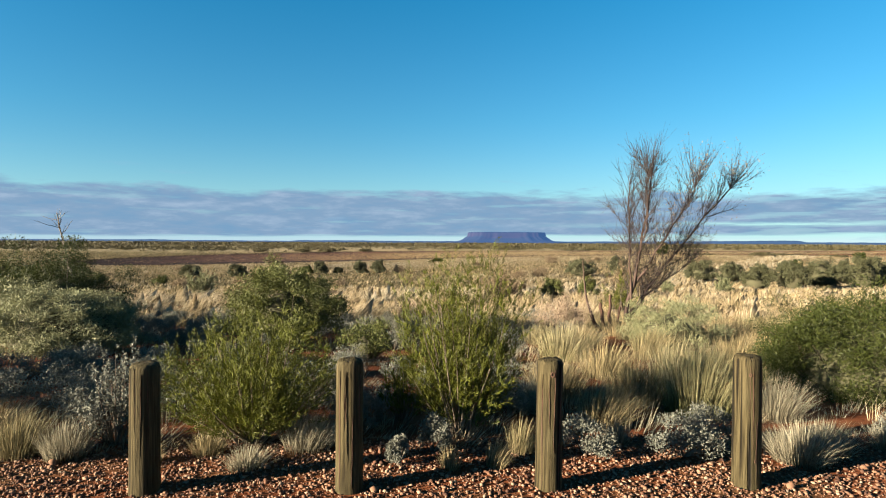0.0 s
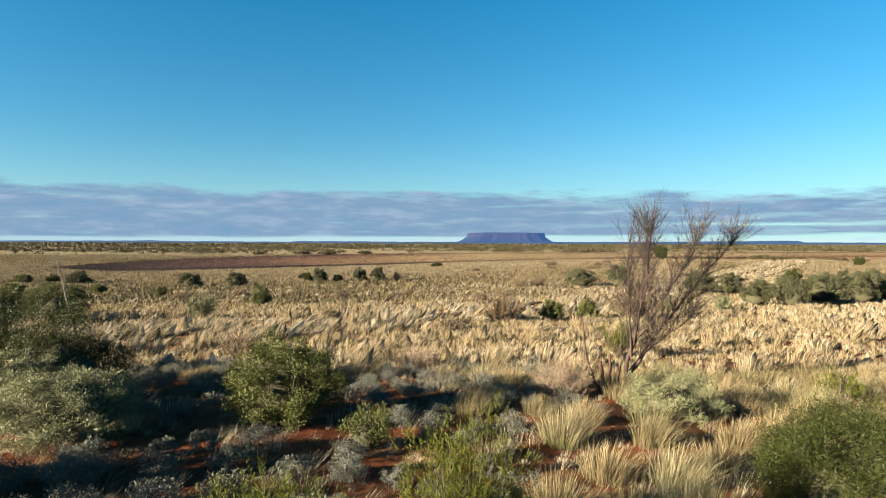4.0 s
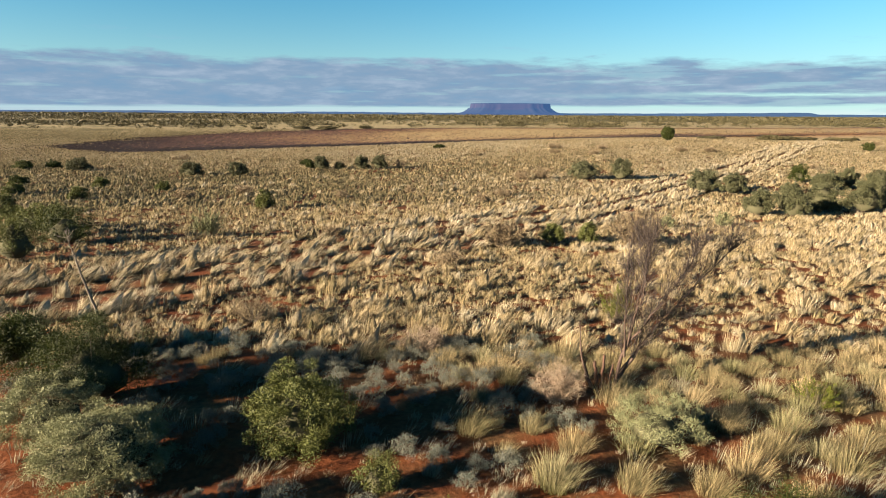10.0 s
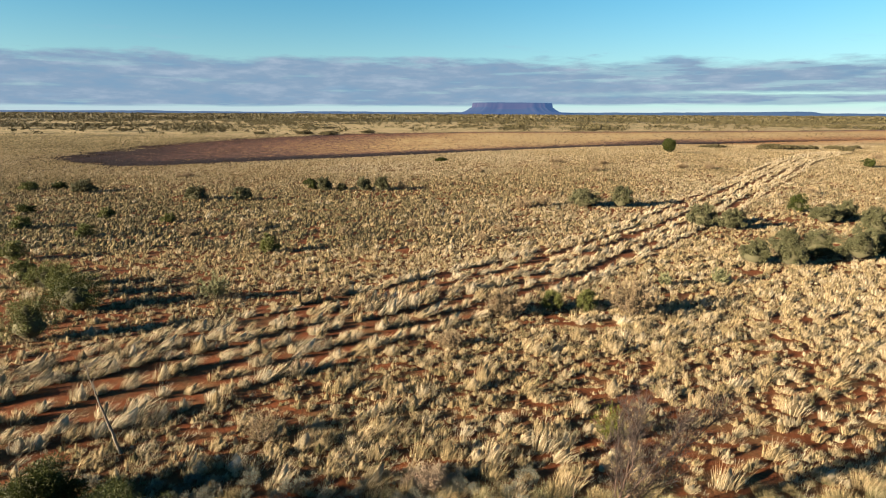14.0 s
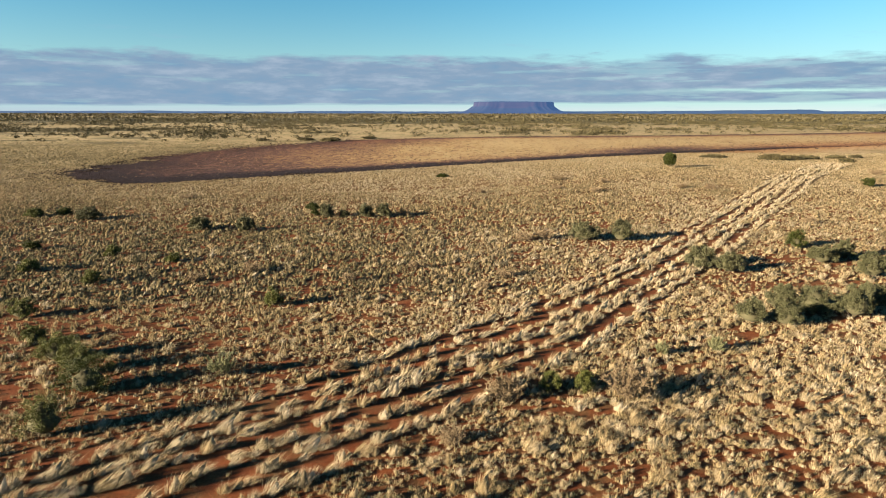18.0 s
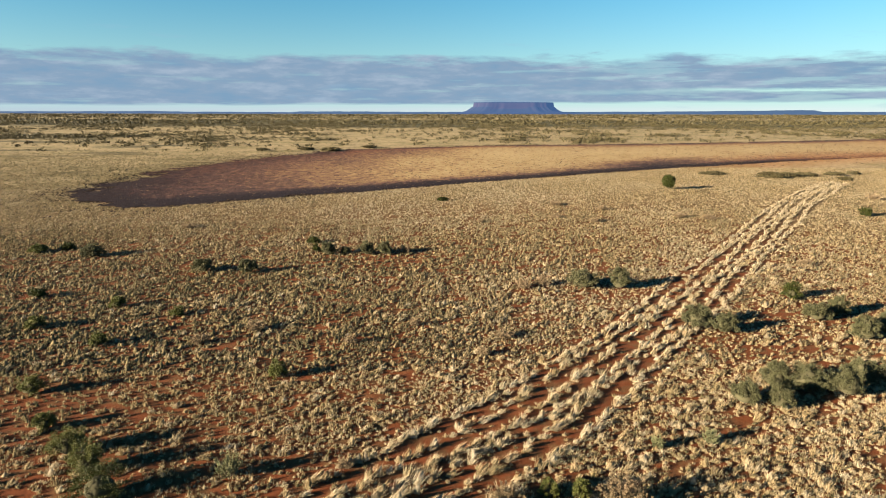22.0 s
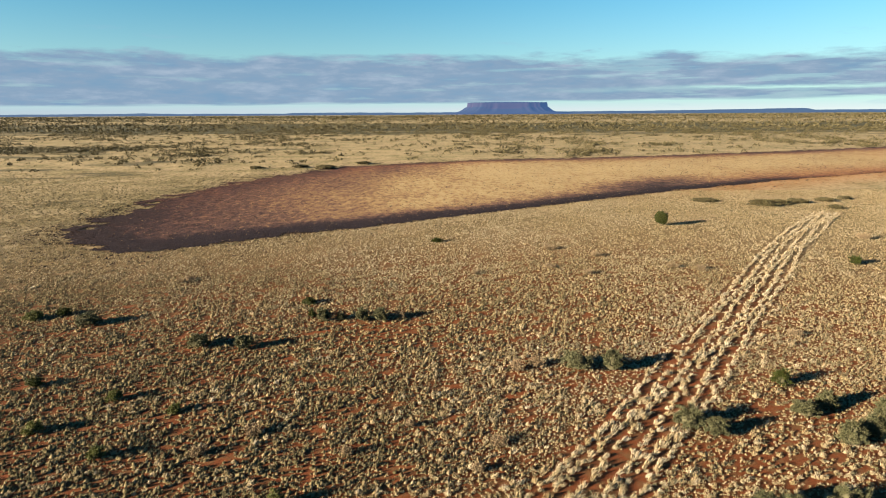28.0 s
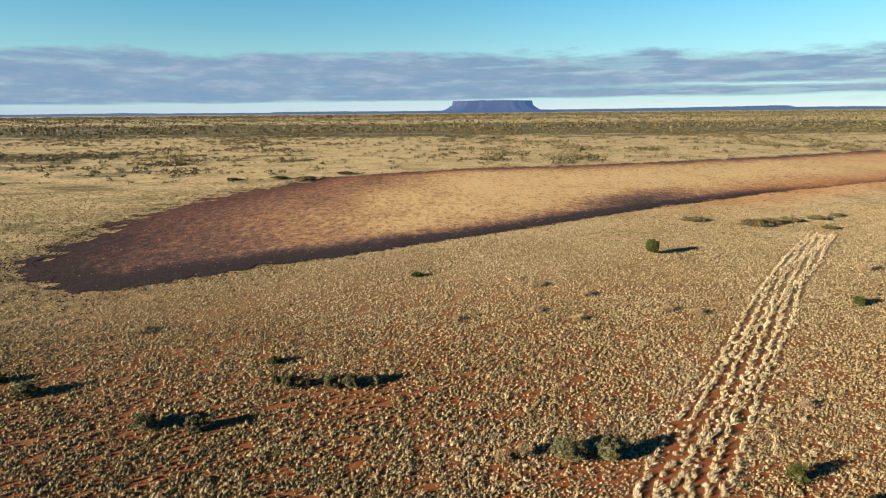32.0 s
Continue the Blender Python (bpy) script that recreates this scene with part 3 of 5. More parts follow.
def tuft_field(x, y, size, tall, count, segs, seed, blade=0.012, lean_by=0.35, z=None, core=0.4, fuzz=0.75, tint=None, mound=0.0, splay=1.0, droop=0.22):
    """Many tufts in one go: points, triangles and the two attributes of their blades."""
    r = np.random.default_rng(seed)
    n = len(x)
    z = ground_at(x, y) if z is None else z
    if tint is None:
        tint = np.clip(waves(x, y, 9, 21) * 0.3 + waves(x, y, 55, 22) * 0.2 + r.uniform(0, 1, n) * 0.5 + 0.1, 0, 1)
    blown = lean_by * (0.4 + 1.7 * r.uniform(0, 1, n) ** 1.5)
    turn = r.normal(0, 0.30, n)
    ca, sa = np.cos(turn), np.sin(turn)
    gust = np.stack([WIND[0] * ca - WIND[1] * sa, WIND[0] * sa + WIND[1] * ca], 1) * (tall * blown)[:, None]
    rep = np.repeat(np.arange(n), count)
    k = len(rep)
    a, q = r.uniform(0, 2 * math.pi, k), np.sqrt(r.uniform(0, 1, k))
    rad = size[rep] * 0.5
    wind = gust[rep] * r.uniform(0.7, 1.25, k)[:, None]
    way = np.stack([np.cos(a), np.sin(a)], 1)
    roots = np.stack([x[rep] + way[:, 0] * q * rad * 0.62, y[rep] + way[:, 1] * q * rad * 0.62, z[rep] - 0.02], 1)
    high = tall[rep] * r.uniform(0.55, 1.1, k) * (1 - 0.30 * q)
    lean = way * (q * rad * splay * r.uniform(0.15, 0.6, k))[:, None] + wind
    if core > 0:  # most blades stand out from the packed heart all over, the rest rise from its middle
        fur = r.uniform(0, 1, k) < fuzz
        u = r.uniform(0.05, 1.0, k)
        s = np.sqrt(1 - u * u)
        rf = np.stack([x[rep] + way[:, 0] * s * rad * core * 0.8, y[rep] + way[:, 1] * s * rad * core * 0.8, z[rep] + tall[rep] * 0.45 * core * u - 0.02], 1)
        rf[:, :2] += gust[rep] * (0.45 * core * u)[:, None]
        roots = np.where(fur[:, None], rf, roots)
        high = np.where(fur, tall[rep] * (0.16 + 0.42 * u) * r.uniform(0.5, 1.35, k), high)
        lean = np.where(fur[:, None], way * (s * rad * r.uniform(0.1, 0.55, k))[:, None] + wind * 0.8, lean)
    v, f, c, tip = blades(roots, lean, high, np.broadcast_to(blade, (k,)) * r.uniform(0.7, 1.4, k), r.uniform(0.4, 0.9, k), segs, tint[rep], r, droop)
    if core <= 0 and mound <= 0:
        return v, f, c, tip
    if core <= 0:  # a low packed crown of stalks, an uneven four-sided heap under the blades
        ang = np.arange(4)[None] * (math.pi / 2) + r.uniform(0, 6.28, (n, 1)) + r.uniform(-0.4, 0.4, (n, 4))
        q = size[:, None] * 0.5 * mound * r.uniform(0.6, 1.35, (n, 4))
        ring = np.stack([x[:, None] + np.cos(ang) * q, y[:, None] + np.sin(ang) * q, np.broadcast_to(z[:, None] - 0.04, (n, 4))], 2)
        peak = np.stack([x + gust[:, 0] * 0.8, y + gust[:, 1] * 0.8, z + tall * r.uniform(0.45, 0.85, n)], 1)[:, None]
        cv = np.concatenate([ring, peak], 1).reshape(-1, 3)
        cf = (np.arange(n)[:, None, None] * 5 + np.array([(0, 1, 4), (1, 2, 4), (2, 3, 4), (3, 0, 4)])[None]).reshape(-1, 3) + len(v)
        # the heap's foot takes the dark, shaded root colour
        return np.concatenate([v, cv]), np.concatenate([f, cf]), np.concatenate([c, np.repeat(tint, 5)]), np.concatenate([tip, np.tile([0.12, 0.12, 0.12, 0.12, 0.6], n)])
    if fuzz > 0:
        tip = np.where(np.repeat(fur, 2 * segs + 1), 0.2 + 0.9 * tip + 0.3 * np.repeat(u, 2 * segs + 1), tip)
    # the dense heart of each tuft, an uneven heap of packed stalks that leans with the wind
    sides = 5
    ang = np.linspace(0, 2 * math.pi, sides, endpoint=False)[None] + r.uniform(0, 6.28, (n, 1))
    ring = []
    for wide, up_ in ((0.32, 0.0), (0.25, 0.40)):
        q = size[:, None] * wide * core * r.uniform(0.5, 1.3, (n, sides))
        g = gust * (core * up_)
        ring.append(np.stack([x[:, None] + np.cos(ang) * q + g[:, :1], y[:, None] + np.sin(ang) * q + g[:, 1:], z[:, None] - 0.03 + (tall * up_ * core)[:, None] * r.uniform(0.4, 1.5, (n, sides))], 2))
    peak = np.stack([x + gust[:, 0] * 0.85 * core, y + gust[:, 1] * 0.85 * core, z + tall * r.uniform(0.45, 0.8, n) * core], 1)[:, None]
    m = 2 * sides + 1
    cv = np.concatenate(ring + [peak], 1).reshape(-1, 3)
    a1 = np.arange(sides)
    a2 = (a1 + 1) % sides
    tri = np.concatenate([np.stack([a1, a2, sides + a2], 1), np.stack([a1, sides + a2, sides + a1], 1), np.stack([sides + a1, sides + a2, np.full(sides, 2 * sides)], 1)])
    cf = (np.arange(n)[:, None, None] * m + tri[None]).reshape(-1, 3) + len(v)
    # low tip values keep the heart dark: shade between blades put into its colour
    ctip = np.tile(np.concatenate([np.zeros(sides), np.full(sides, 0.10), [0.30]]), n)
    return np.concatenate([v, cv]), np.concatenate([f, cf]), np.concatenate([c, np.repeat(tint, m)]), np.concatenate([tip, ctip])


def grass_stuff(name, label, mat, *args, **kw):
    v, f, tint, tip = tuft_field(*args, **kw)
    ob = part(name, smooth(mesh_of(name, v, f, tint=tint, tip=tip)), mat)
    return tagged(ob, label, "grass", kind="stuff")


def scatter(x0, x1, y0, y1, gap, seed):
    """Points on a shaken grid."""
    r = np.random.default_rng(seed)
    gx, gy = np.meshgrid(np.arange(x0, x1, gap), np.arange(y0, y1, gap))
    x, y = gx.ravel(), gy.ravel()
    return x + r.uniform(-0.48, 0.48, x.size) * gap, y + r.uniform(-0.48, 0.48, x.size) * gap, r


def in_view(x, y, spare=4.0):
    """The wedge of land ahead of the car park that the flight looks over."""
    return (np.abs(x - 0.03 * y) < 0.80 * (y + 3.3) + spare)


def bare(x, y):
    """Chance that a spot is bare red sand."""
    v = waves(x, y, 7, 41)
    b = np.clip((v - 0.62) * 2.5, 0, 1) * 0.6
    for cx, cy, rad in ((-13, 20, 4.5), (-22, 30, 5), (-9, 17.5, 3), (36, 50, 9), (42, 60, 8), (47, 45, 8), (24, 72, 5), (-8, 95, 5), (8, 12, 2.5), (12, 14, 3), (-3.6, 4.6, 2.0), (0.2, 3.4, 1.4), (-30, 40, 7)):
        b = np.maximum(b, 0.6 * np.exp(-(((x - cx) / (rad * 1.6)) ** 2 + ((y - cy) / rad) ** 2)))
    return b


TRACK_ROWS = np.array([-4.4, -2.6, -0.9, 0.9, 2.7, 4.4])


def field_points(y0, y1, gap, seed):
    """Tufts between two distances, with the bare patches and the wheel tracks left out."""
    reach = 0.8 * (y1 + 3.3) + 10
    x, y, r = scatter(-reach, reach, y0, y1, gap, seed)
    side, run = track_side(x, y)
    keep = in_view(x, y) & ~in_lake(x, y) & (r.uniform(0, 1, x.size) > bare(x, y)) & ~((np.abs(side) < 4.7) & (run > 0.12) & (run < 0.97) & (r.uniform(0, 1, x.size) < 0.90))
    keep &= (x > -40) | (r.uniform(0, 1, x.size) < (258 - y) / 70)
    return x[keep], y[keep], side[keep], r


def row_points(y0, y1, gap, seed):
    """Taller tufts in the rows that line the wheel tracks."""
    r = np.random.default_rng(seed)
    d = np.concatenate([[0], np.cumsum(np.hypot(*np.diff(TRACK, axis=0).T))])
    xs, ys = [], []
    for off in TRACK_ROWS:
        s = np.arange(0, d[-1], gap)
        s = s + r.uniform(-0.3, 0.3, s.size) * gap
        px, py = np.interp(s, d, TRACK[:, 0]), np.interp(s, d, TRACK[:, 1])
        tx, ty = np.gradient(px), np.gradient(py)
        l = np.hypot(tx, ty)
        narrow = np.interp(s / d[-1], [0, 0.5, 1], [1.0, 0.9, 0.8])
        o = off * narrow + r.normal(0, 0.22, s.size) + 0.35 * np.sin(s / 9 + off)
        xs.append(px - ty / l * o)
        ys.append(py + tx / l * o)
    x, y = np.concatenate(xs), np.concatenate(ys)
    keep = (y > y0) & (y <= y1) & in_view(x, y) & (r.uniform(0, 1, x.size) < 0.86)
    return x[keep], y[keep], r


def sizes(r, n, low, high):
    return low + (high - low) * r.uniform(0, 1, n) ** 1.6


def big_field():
    # south edge, north edge; small tufts: spacing, blades, blade width; large tussocks: spacing, blades, blade width
    bands = [(10.4, 26, 0.31, 50, 0.0125, 0.80, 150, 0.0125), (26, 48, 0.36, 30, 0.025, 0.86, 76, 0.023), (48, 85, 0.37, 10, 0.046, 1.0, 40, 0.042), (85, 135, 0.45, 6, 0.085, 1.25, 20, 0.08), (135, 260, 0.63, 4, 0.14, 1.7, 10, 0.16)]
    for k, (y0, y1, gap, count, blade, wide_gap, many, broad) in enumerate(bands):
        # short upright golden tufts, thinner and greener in the west
        x, y, side, r = field_points(y0, y1, gap, 100 + k)
        west = np.clip((side - 6) / 30, 0, 1) * np.clip((140 - y) / 50, 0, 1)
        keep = r.uniform(0, 1, x.size) < 0.95 - 0.36 * west - 0.3 * (waves(x, y, 4.5, 43) > 0.8)
        x, y, west = x[keep], y[keep], west[keep]
        tint = np.clip((0.41, 0.38, 0.27, 0.17, 0.17)[k] + 0.18 * waves(x, y, 40, 22) + r.uniform(-0.12, 0.18, x.size) - 0.34 * west + 0.18 * np.clip((y - 40) / 50, 0, 1) + 0.16 * np.exp(-((x + 5) / 55) ** 2) * np.clip((y - 60) / 40, 0, 1), 0, 1)
        tint = np.where(r.uniform(0, 1, x.size) < 0.10 + 0.30 * west * waves(x, y, 12, 44), r.uniform(0, 0.15, x.size), tint)
        size = sizes(r, x.size, 0.28 + 0.035 * k, 0.58 + 0.06 * k) * (1 + 0.35 * west)
        grass_stuff("tussock_grass", "short golden tufts covering the red plain", STRAW, x, y, size, size * r.uniform(0.5, 0.85, x.size), count, 1, 200 + k, blade=blade, core=0, lean_by=0.14 if k < 2 else 0.3, tint=tint, mound=0.5 if k < 2 else 0.75)
        # large pale tussocks combed by the wind, thickest east of the wheel tracks
        x, y, side, r = field_points(y0, y1, wide_gap, 150 + k)
        thick = 0.14 * np.clip((150 - y) / 60, 0.2, 1) + 0.40 * np.clip((waves(x, y, 16, 45) - 0.58) * 4, 0, 1) * np.clip((130 - y) / 60, 0.15, 1) + 0.6 * np.clip((-side - 4) / 6, 0, 1) * np.clip((62 - y) / 16, 0, 1)
        keep = r.uniform(0, 1, x.size) < thick
        x, y = x[keep], y[keep]
        size = sizes(r, x.size, 0.5, 1.1 if k < 2 else 1.25)
        grass_stuff("tussock_grass", "pale tussocks combed over by the wind", STRAW, x, y, size, size * r.uniform(0.5, 0.8, x.size), many, 2, 250 + k, blade=broad, core=0, mound=0.6, lean_by=0.32, tint=np.clip(r.normal((0.50, 0.54, 0.56, 0.51, 0.46)[k], 0.15, x.size), 0.1, 1))
        x, y, r = row_points(y0, y1, 0.62, 300 + k)
        if x.size:
            size = sizes(r, x.size, 0.7, 1.3)
            grass_stuff("tussock_grass", "pale tall tussocks in rows along old wheel tracks", STRAW, x, y, size, size * r.uniform(0.6, 0.85, x.size), many, 2, 400 + k, blade=broad, lean_by=0.55, core=0, mound=0.6, tint=np.clip(r.normal(0.68, 0.13, x.size), 0.2, 1))
    x, y, r = scatter(-330, -60, 150, 420, 1.5, 77)
    keep = ~in_lake(x, y) & in_view(x, y) & (r.uniform(0, 1, x.size) < (y - 190) / 60) & (r.uniform(0, 1, x.size) < (425 - y) / 170)
    x, y = x[keep], y[keep]
    size = sizes(r, x.size, 0.7, 1.3)
    grass_stuff("tussock_grass", "dry golden-green tussock grass beyond the lake tip", STRAW, x, y, size, size * 0.5, 5, 1, 78, blade=0.2, core=0, mound=0.9, tint=r.uniform(0.0, 0.28, x.size))


def lake_plants():
    x, y, r = scatter(-145, 330, 140, 470, 1.1, 81)
    da, db = far_from(SHORE_A, x, y), far_from(SHORE_B, x, y)
    left = np.clip((8 - (x - 0.3 * (y - 200))) / 130, 0, 1)
    dark = np.maximum.reduce([1.2 * np.exp(-(da / (11 + 20 * left)) ** 1.2) * np.clip((230 - x) / 90, 0.1, 1), 1.15 * left * (0.5 + 0.5 * np.exp(-(da / 60) ** 2)), 0.35 * np.exp(-(db / 28) ** 2), 0.17 + 0.4 * np.exp(-da / 45)])
    inside = in_lake(x, y) & in_view(x, y)
    pick = inside & (r.uniform(0, 1, x.size) < dark * 0.8 * (0.5 + waves(x, y, 10, 84)))
    size = sizes(r, pick.sum(), 0.45, 1.2)
    grass_stuff("samphire", "low dark purple-brown plants on the lake mud", SAMPHIRE, x[pick], y[pick], size, size * 0.32, 4, 1, 82, blade=0.22, lean_by=0.1, core=0, mound=0.9)
    # stragglers on the sand round the western tip
    d = np.minimum(da, db)
    out = ~in_lake(x, y) & in_view(x, y) & (r.uniform(0, 1, x.size) < 0.75 * np.exp(-d / 9) * np.clip((20 - x) / 60, 0.15, 1) * np.clip(waves(x, y, 18, 85) * 1.6 - 0.2, 0, 1))
    few = sizes(r, out.sum(), 0.6, 1.3)
    grass_stuff("samphire", "dark low plants straggling up the shore", SAMPHIRE, x[out], y[out], few, few * 0.35, 5, 1, 86, blade=0.2, lean_by=0.1, core=0, mound=0.9)
    pick = inside & ~pick & (r.uniform(0, 1, x.size) < 0.75 - 0.5 * np.clip(dark, 0, 1)) & (y < 360)
    size = sizes(r, pick.sum(), 0.35, 0.85)
    grass_stuff("lake_stubble", "low golden stubble on the dry lake", LAKE_STRAW, x[pick], y[pick], size, size * 0.28, 3, 1, 83, blade=0.2, lean_by=0.2, core=0, mound=0.9)


def far_scrub():
    """Low trees and bushes beyond the lake, out to the horizon."""
    r = np.random.default_rng(91)
    for y0, y1, tries, most, k in ((385, 1150, 60000, 12000, 18), (1150, 3900, 240000, 34000, 3)):
        y = y0 + (y1 - y0) * r.uniform(0, 1, tries) ** 1.15
        x = r.uniform(-0.95, 0.95, tries) * (y + 120)
        belt = 0.42 * np.clip((y - 380) / 120, 0.3, 1) + 1.3 * scrub_belt(x, y)
        belt = belt * np.clip((waves(x * 0.35, y, 120, 92) - 0.34) * 3.2, 0.20, 1.3) * np.clip((waves(x * 0.5, y, 34, 93) - 0.3) * 3, 0.2, 1.4)
        grove = 0.9 * np.exp(-((y - 605 - 0.12 * (x + 400)) / 55) ** 4) * np.clip((-255 - x) / 50, 0, 1)
        keep = (r.uniform(0, 1, tries) < np.maximum(belt, grove)) & ~in_lake(x, y)
        x, y = x[keep][:most], y[keep][:most]
        n = len(x)
        size = (1.9 + 4.4 * r.uniform(0, 1, n) ** 1.9) * (1 + y / 3000)
        tall = 0.8 + 0.42 * size * r.uniform(0.7, 1.2, n)
        rep = np.repeat(np.arange(n), k)
        a, q, u = r.uniform(0, 6.283, n * k), np.sqrt(r.uniform(0, 1, n * k)), r.uniform(0, 1, n * k)
        c = np.stack([x[rep] + np.cos(a) * q * size[rep] * 0.45, y[rep] + np.sin(a) * q * size[rep] * 0.45, height(x[rep], y[rep]) + tall[rep] * (0.10 + 0.80 * u * (1 - 0.5 * q))], 1)
        leaf = size[rep] * (0.22 if k > 5 else 0.60)
        v, f = leaf_quads(c, r.normal(0, 1, (n * k, 3)) * [1, 1, 0.8], leaf, leaf * 0.85, r)
        tagged(part("scrub", mesh_of("scrub", v, f), SCRUB), "dark olive scrub scattered over the far plain", "scrub", kind="stuff")


def leaf_quads(c, way, long, wide, r):
    """Leaves as slim diamonds about their middles."""
    n = len(c)
    way = way / np.linalg.norm(way, axis=1, keepdims=True)
    other = np.cross(way, r.normal(0, 1, (n, 3)))
    other /= np.maximum(np.linalg.norm(other, axis=1, keepdims=True), 1e-6)
    long, wide = np.broadcast_to(long, (n,))[:, None], np.broadcast_to(wide, (n,))[:, None]
    v = np.stack([c - way * long / 2, c + other * wide / 2, c + way * long / 2, c - other * wide / 2], 1).reshape(-1, 3)
    f = (np.arange(n)[:, None] * 4 + np.arange(4)[None])
    return v, f


def tube(points, radii, sides=6):
    """A tapered limb along a line of points."""
    p = np.asarray(points, float)
    n = len(p)
    t = np.gradient(p, axis=0)
    t /= np.maximum(np.linalg.norm(t, axis=1, keepdims=True), 1e-9)
    ref = np.where(np.abs(t[:, 2:3]) > 0.9, np.array([[1.0, 0, 0]]), np.array([[0, 0, 1.0]]))
    a = np.cross(t, ref)
    a /= np.linalg.norm(a, axis=1, keepdims=True)
    b = np.cross(t, a)
    ang = np.linspace(0, 2 * math.pi, sides, endpoint=False)
    ring = np.cos(ang)[None, :, None] * a[:, None] + np.sin(ang)[None, :, None] * b[:, None]
    v = (p[:, None] + ring * np.asarray(radii)[:, None, None]).reshape(-1, 3)
    i = np.arange(sides)
    j = (i + 1) % sides
    f = np.concatenate([np.stack([k * sides + i, k * sides + j, (k + 1) * sides + j, (k + 1) * sides + i], 1) for k in range(n - 1)])
    return v, f


def join(pieces):
    vs, fs, o = [], [], 0
    for v, f in pieces:
        vs.append(v)
        fs.append(f + o)
        o += len(v)
    return np.concatenate(vs), np.concatenate(fs)


def shoots(r, n, wide, tall, spread, curve, low=0.6):
    """Lines that fan out from a shrub's foot to its outline."""
    a = r.uniform(0, 6.283, n)
    q = r.uniform(0, 1, n) ** 0.6
    end = np.stack([np.cos(a) * q * wide / 2, np.sin(a) * q * wide / 2, tall * np.sqrt(np.maximum(0.05, 1 - (q * spread) ** 2)) * r.uniform(low, 1.02, n)], 1)
    foot = np.stack([np.cos(a), np.sin(a), np.zeros(n)], 1) * (r.uniform(0, 0.08, n) * wide)[:, None]
    mid = foot * 0.5 + end * 0.5
    mid[:, :2] += end[:, :2] * curve
    return foot, mid, end


def on_curve(foot, mid, end, f):
    f = f[:, None]
    return foot * (1 - f) ** 2 + 2 * mid * f * (1 - f) + end * f ** 2


def stems_mesh(r, foot, mid, end, count, thick):
    pieces = []
    f = np.linspace(0, 0.92, 6)
    for i in range(min(count, len(foot))):
        pts = np.stack([on_curve(foot[i:i + 1], mid[i:i + 1], end[i:i + 1], np.array([u]))[0] for u in f])
        pieces.append(tube(pts, thick * np.array([1.0, 0.8, 0.6, 0.42, 0.28, 0.12]), 5))
    return pieces


def add_stems(ob, r, foot, mid, end, count, thick, bark):
    """The thickest stems of a near shrub one by one, the finer ones joined."""
    pieces = stems_mesh(r, foot, mid, end, count, thick)
    own = 7 if ob.location.y < 14 else 0
    for v, f in pieces[:own]:
        part("stem", smooth(mesh_of("stem", v, f)), bark, ob)
    tagged(part("branchwork", smooth(mesh_of("branchwork", *join(pieces[own:]))), bark, ob), kind="stuff")


def broom_shrub(name, at, wide, tall, leaves, mat, label, category, group="", seed=1, leaf=(0.05, 0.008), n_shoots=150, spread=0.75, upright=0.7, fill=0.35, lumps=0.0, low=0.42):
    """A shrub of upright shoots set with slim leaves."""
    r = np.random.default_rng(seed)
    ob = tagged(new(name), label, category, group)
    ob.location = at
    ob.rotation_euler = (0, 0, 0)
    foot, mid, end = shoots(r, n_shoots, wide, tall, spread, 0.12, low)
    if lumps:
        end *= (1 + lumps * (waves(end[:, 0] * 6 / wide, end[:, 1] * 6 / wide + end[:, 2] * 4 / tall, 3.0, seed + 50) - 0.6))[:, None]
    add_stems(ob, r, foot, mid, end, 34, 0.004 + 0.006 * wide, BARK)
    # side sprays leave the shoots all along and carry the leaves
    n_side = n_shoots * 7
    j = r.integers(0, n_shoots, n_side)
    g = 1 - (1 - fill) * r.uniform(0, 1, n_side)
    base = on_curve(foot[j], mid[j], end[j], g)
    d = on_curve(foot[j], mid[j], end[j], np.minimum(g + 0.05, 1.05)) - base
    d /= np.maximum(np.linalg.norm(d, axis=1, keepdims=True), 1e-6)
    d = d + r.normal(0, 0.42, (n_side, 3)) + np.array([0, 0, 0.15])
    d /= np.linalg.norm(d, axis=1, keepdims=True)
    reach = tall * r.uniform(0.08, 0.20, n_side) * (1.25 - 0.6 * g)
    i = r.integers(0, n_side, leaves)
    off = np.clip(r.normal(0, 1, (leaves, 3)), -1.8, 1.8)
    p = base[i] + d[i] * (reach[i] * r.uniform(0.0, 1.0, leaves))[:, None] + off * 0.008 * wide ** 0.5
    way = d[i] * upright + off / np.linalg.norm(off, axis=1, keepdims=True) * (1.15 - upright)
    v, fc = leaf_quads(p, way, leaf[0] * r.uniform(0.6, 1.3, leaves), leaf[1] * r.uniform(0.7, 1.3, leaves), r)
    v[:, 2] = np.maximum(v[:, 2], 0.01)
    part("foliage", mesh_of("foliage", v, fc), mat, ob)
    return ob


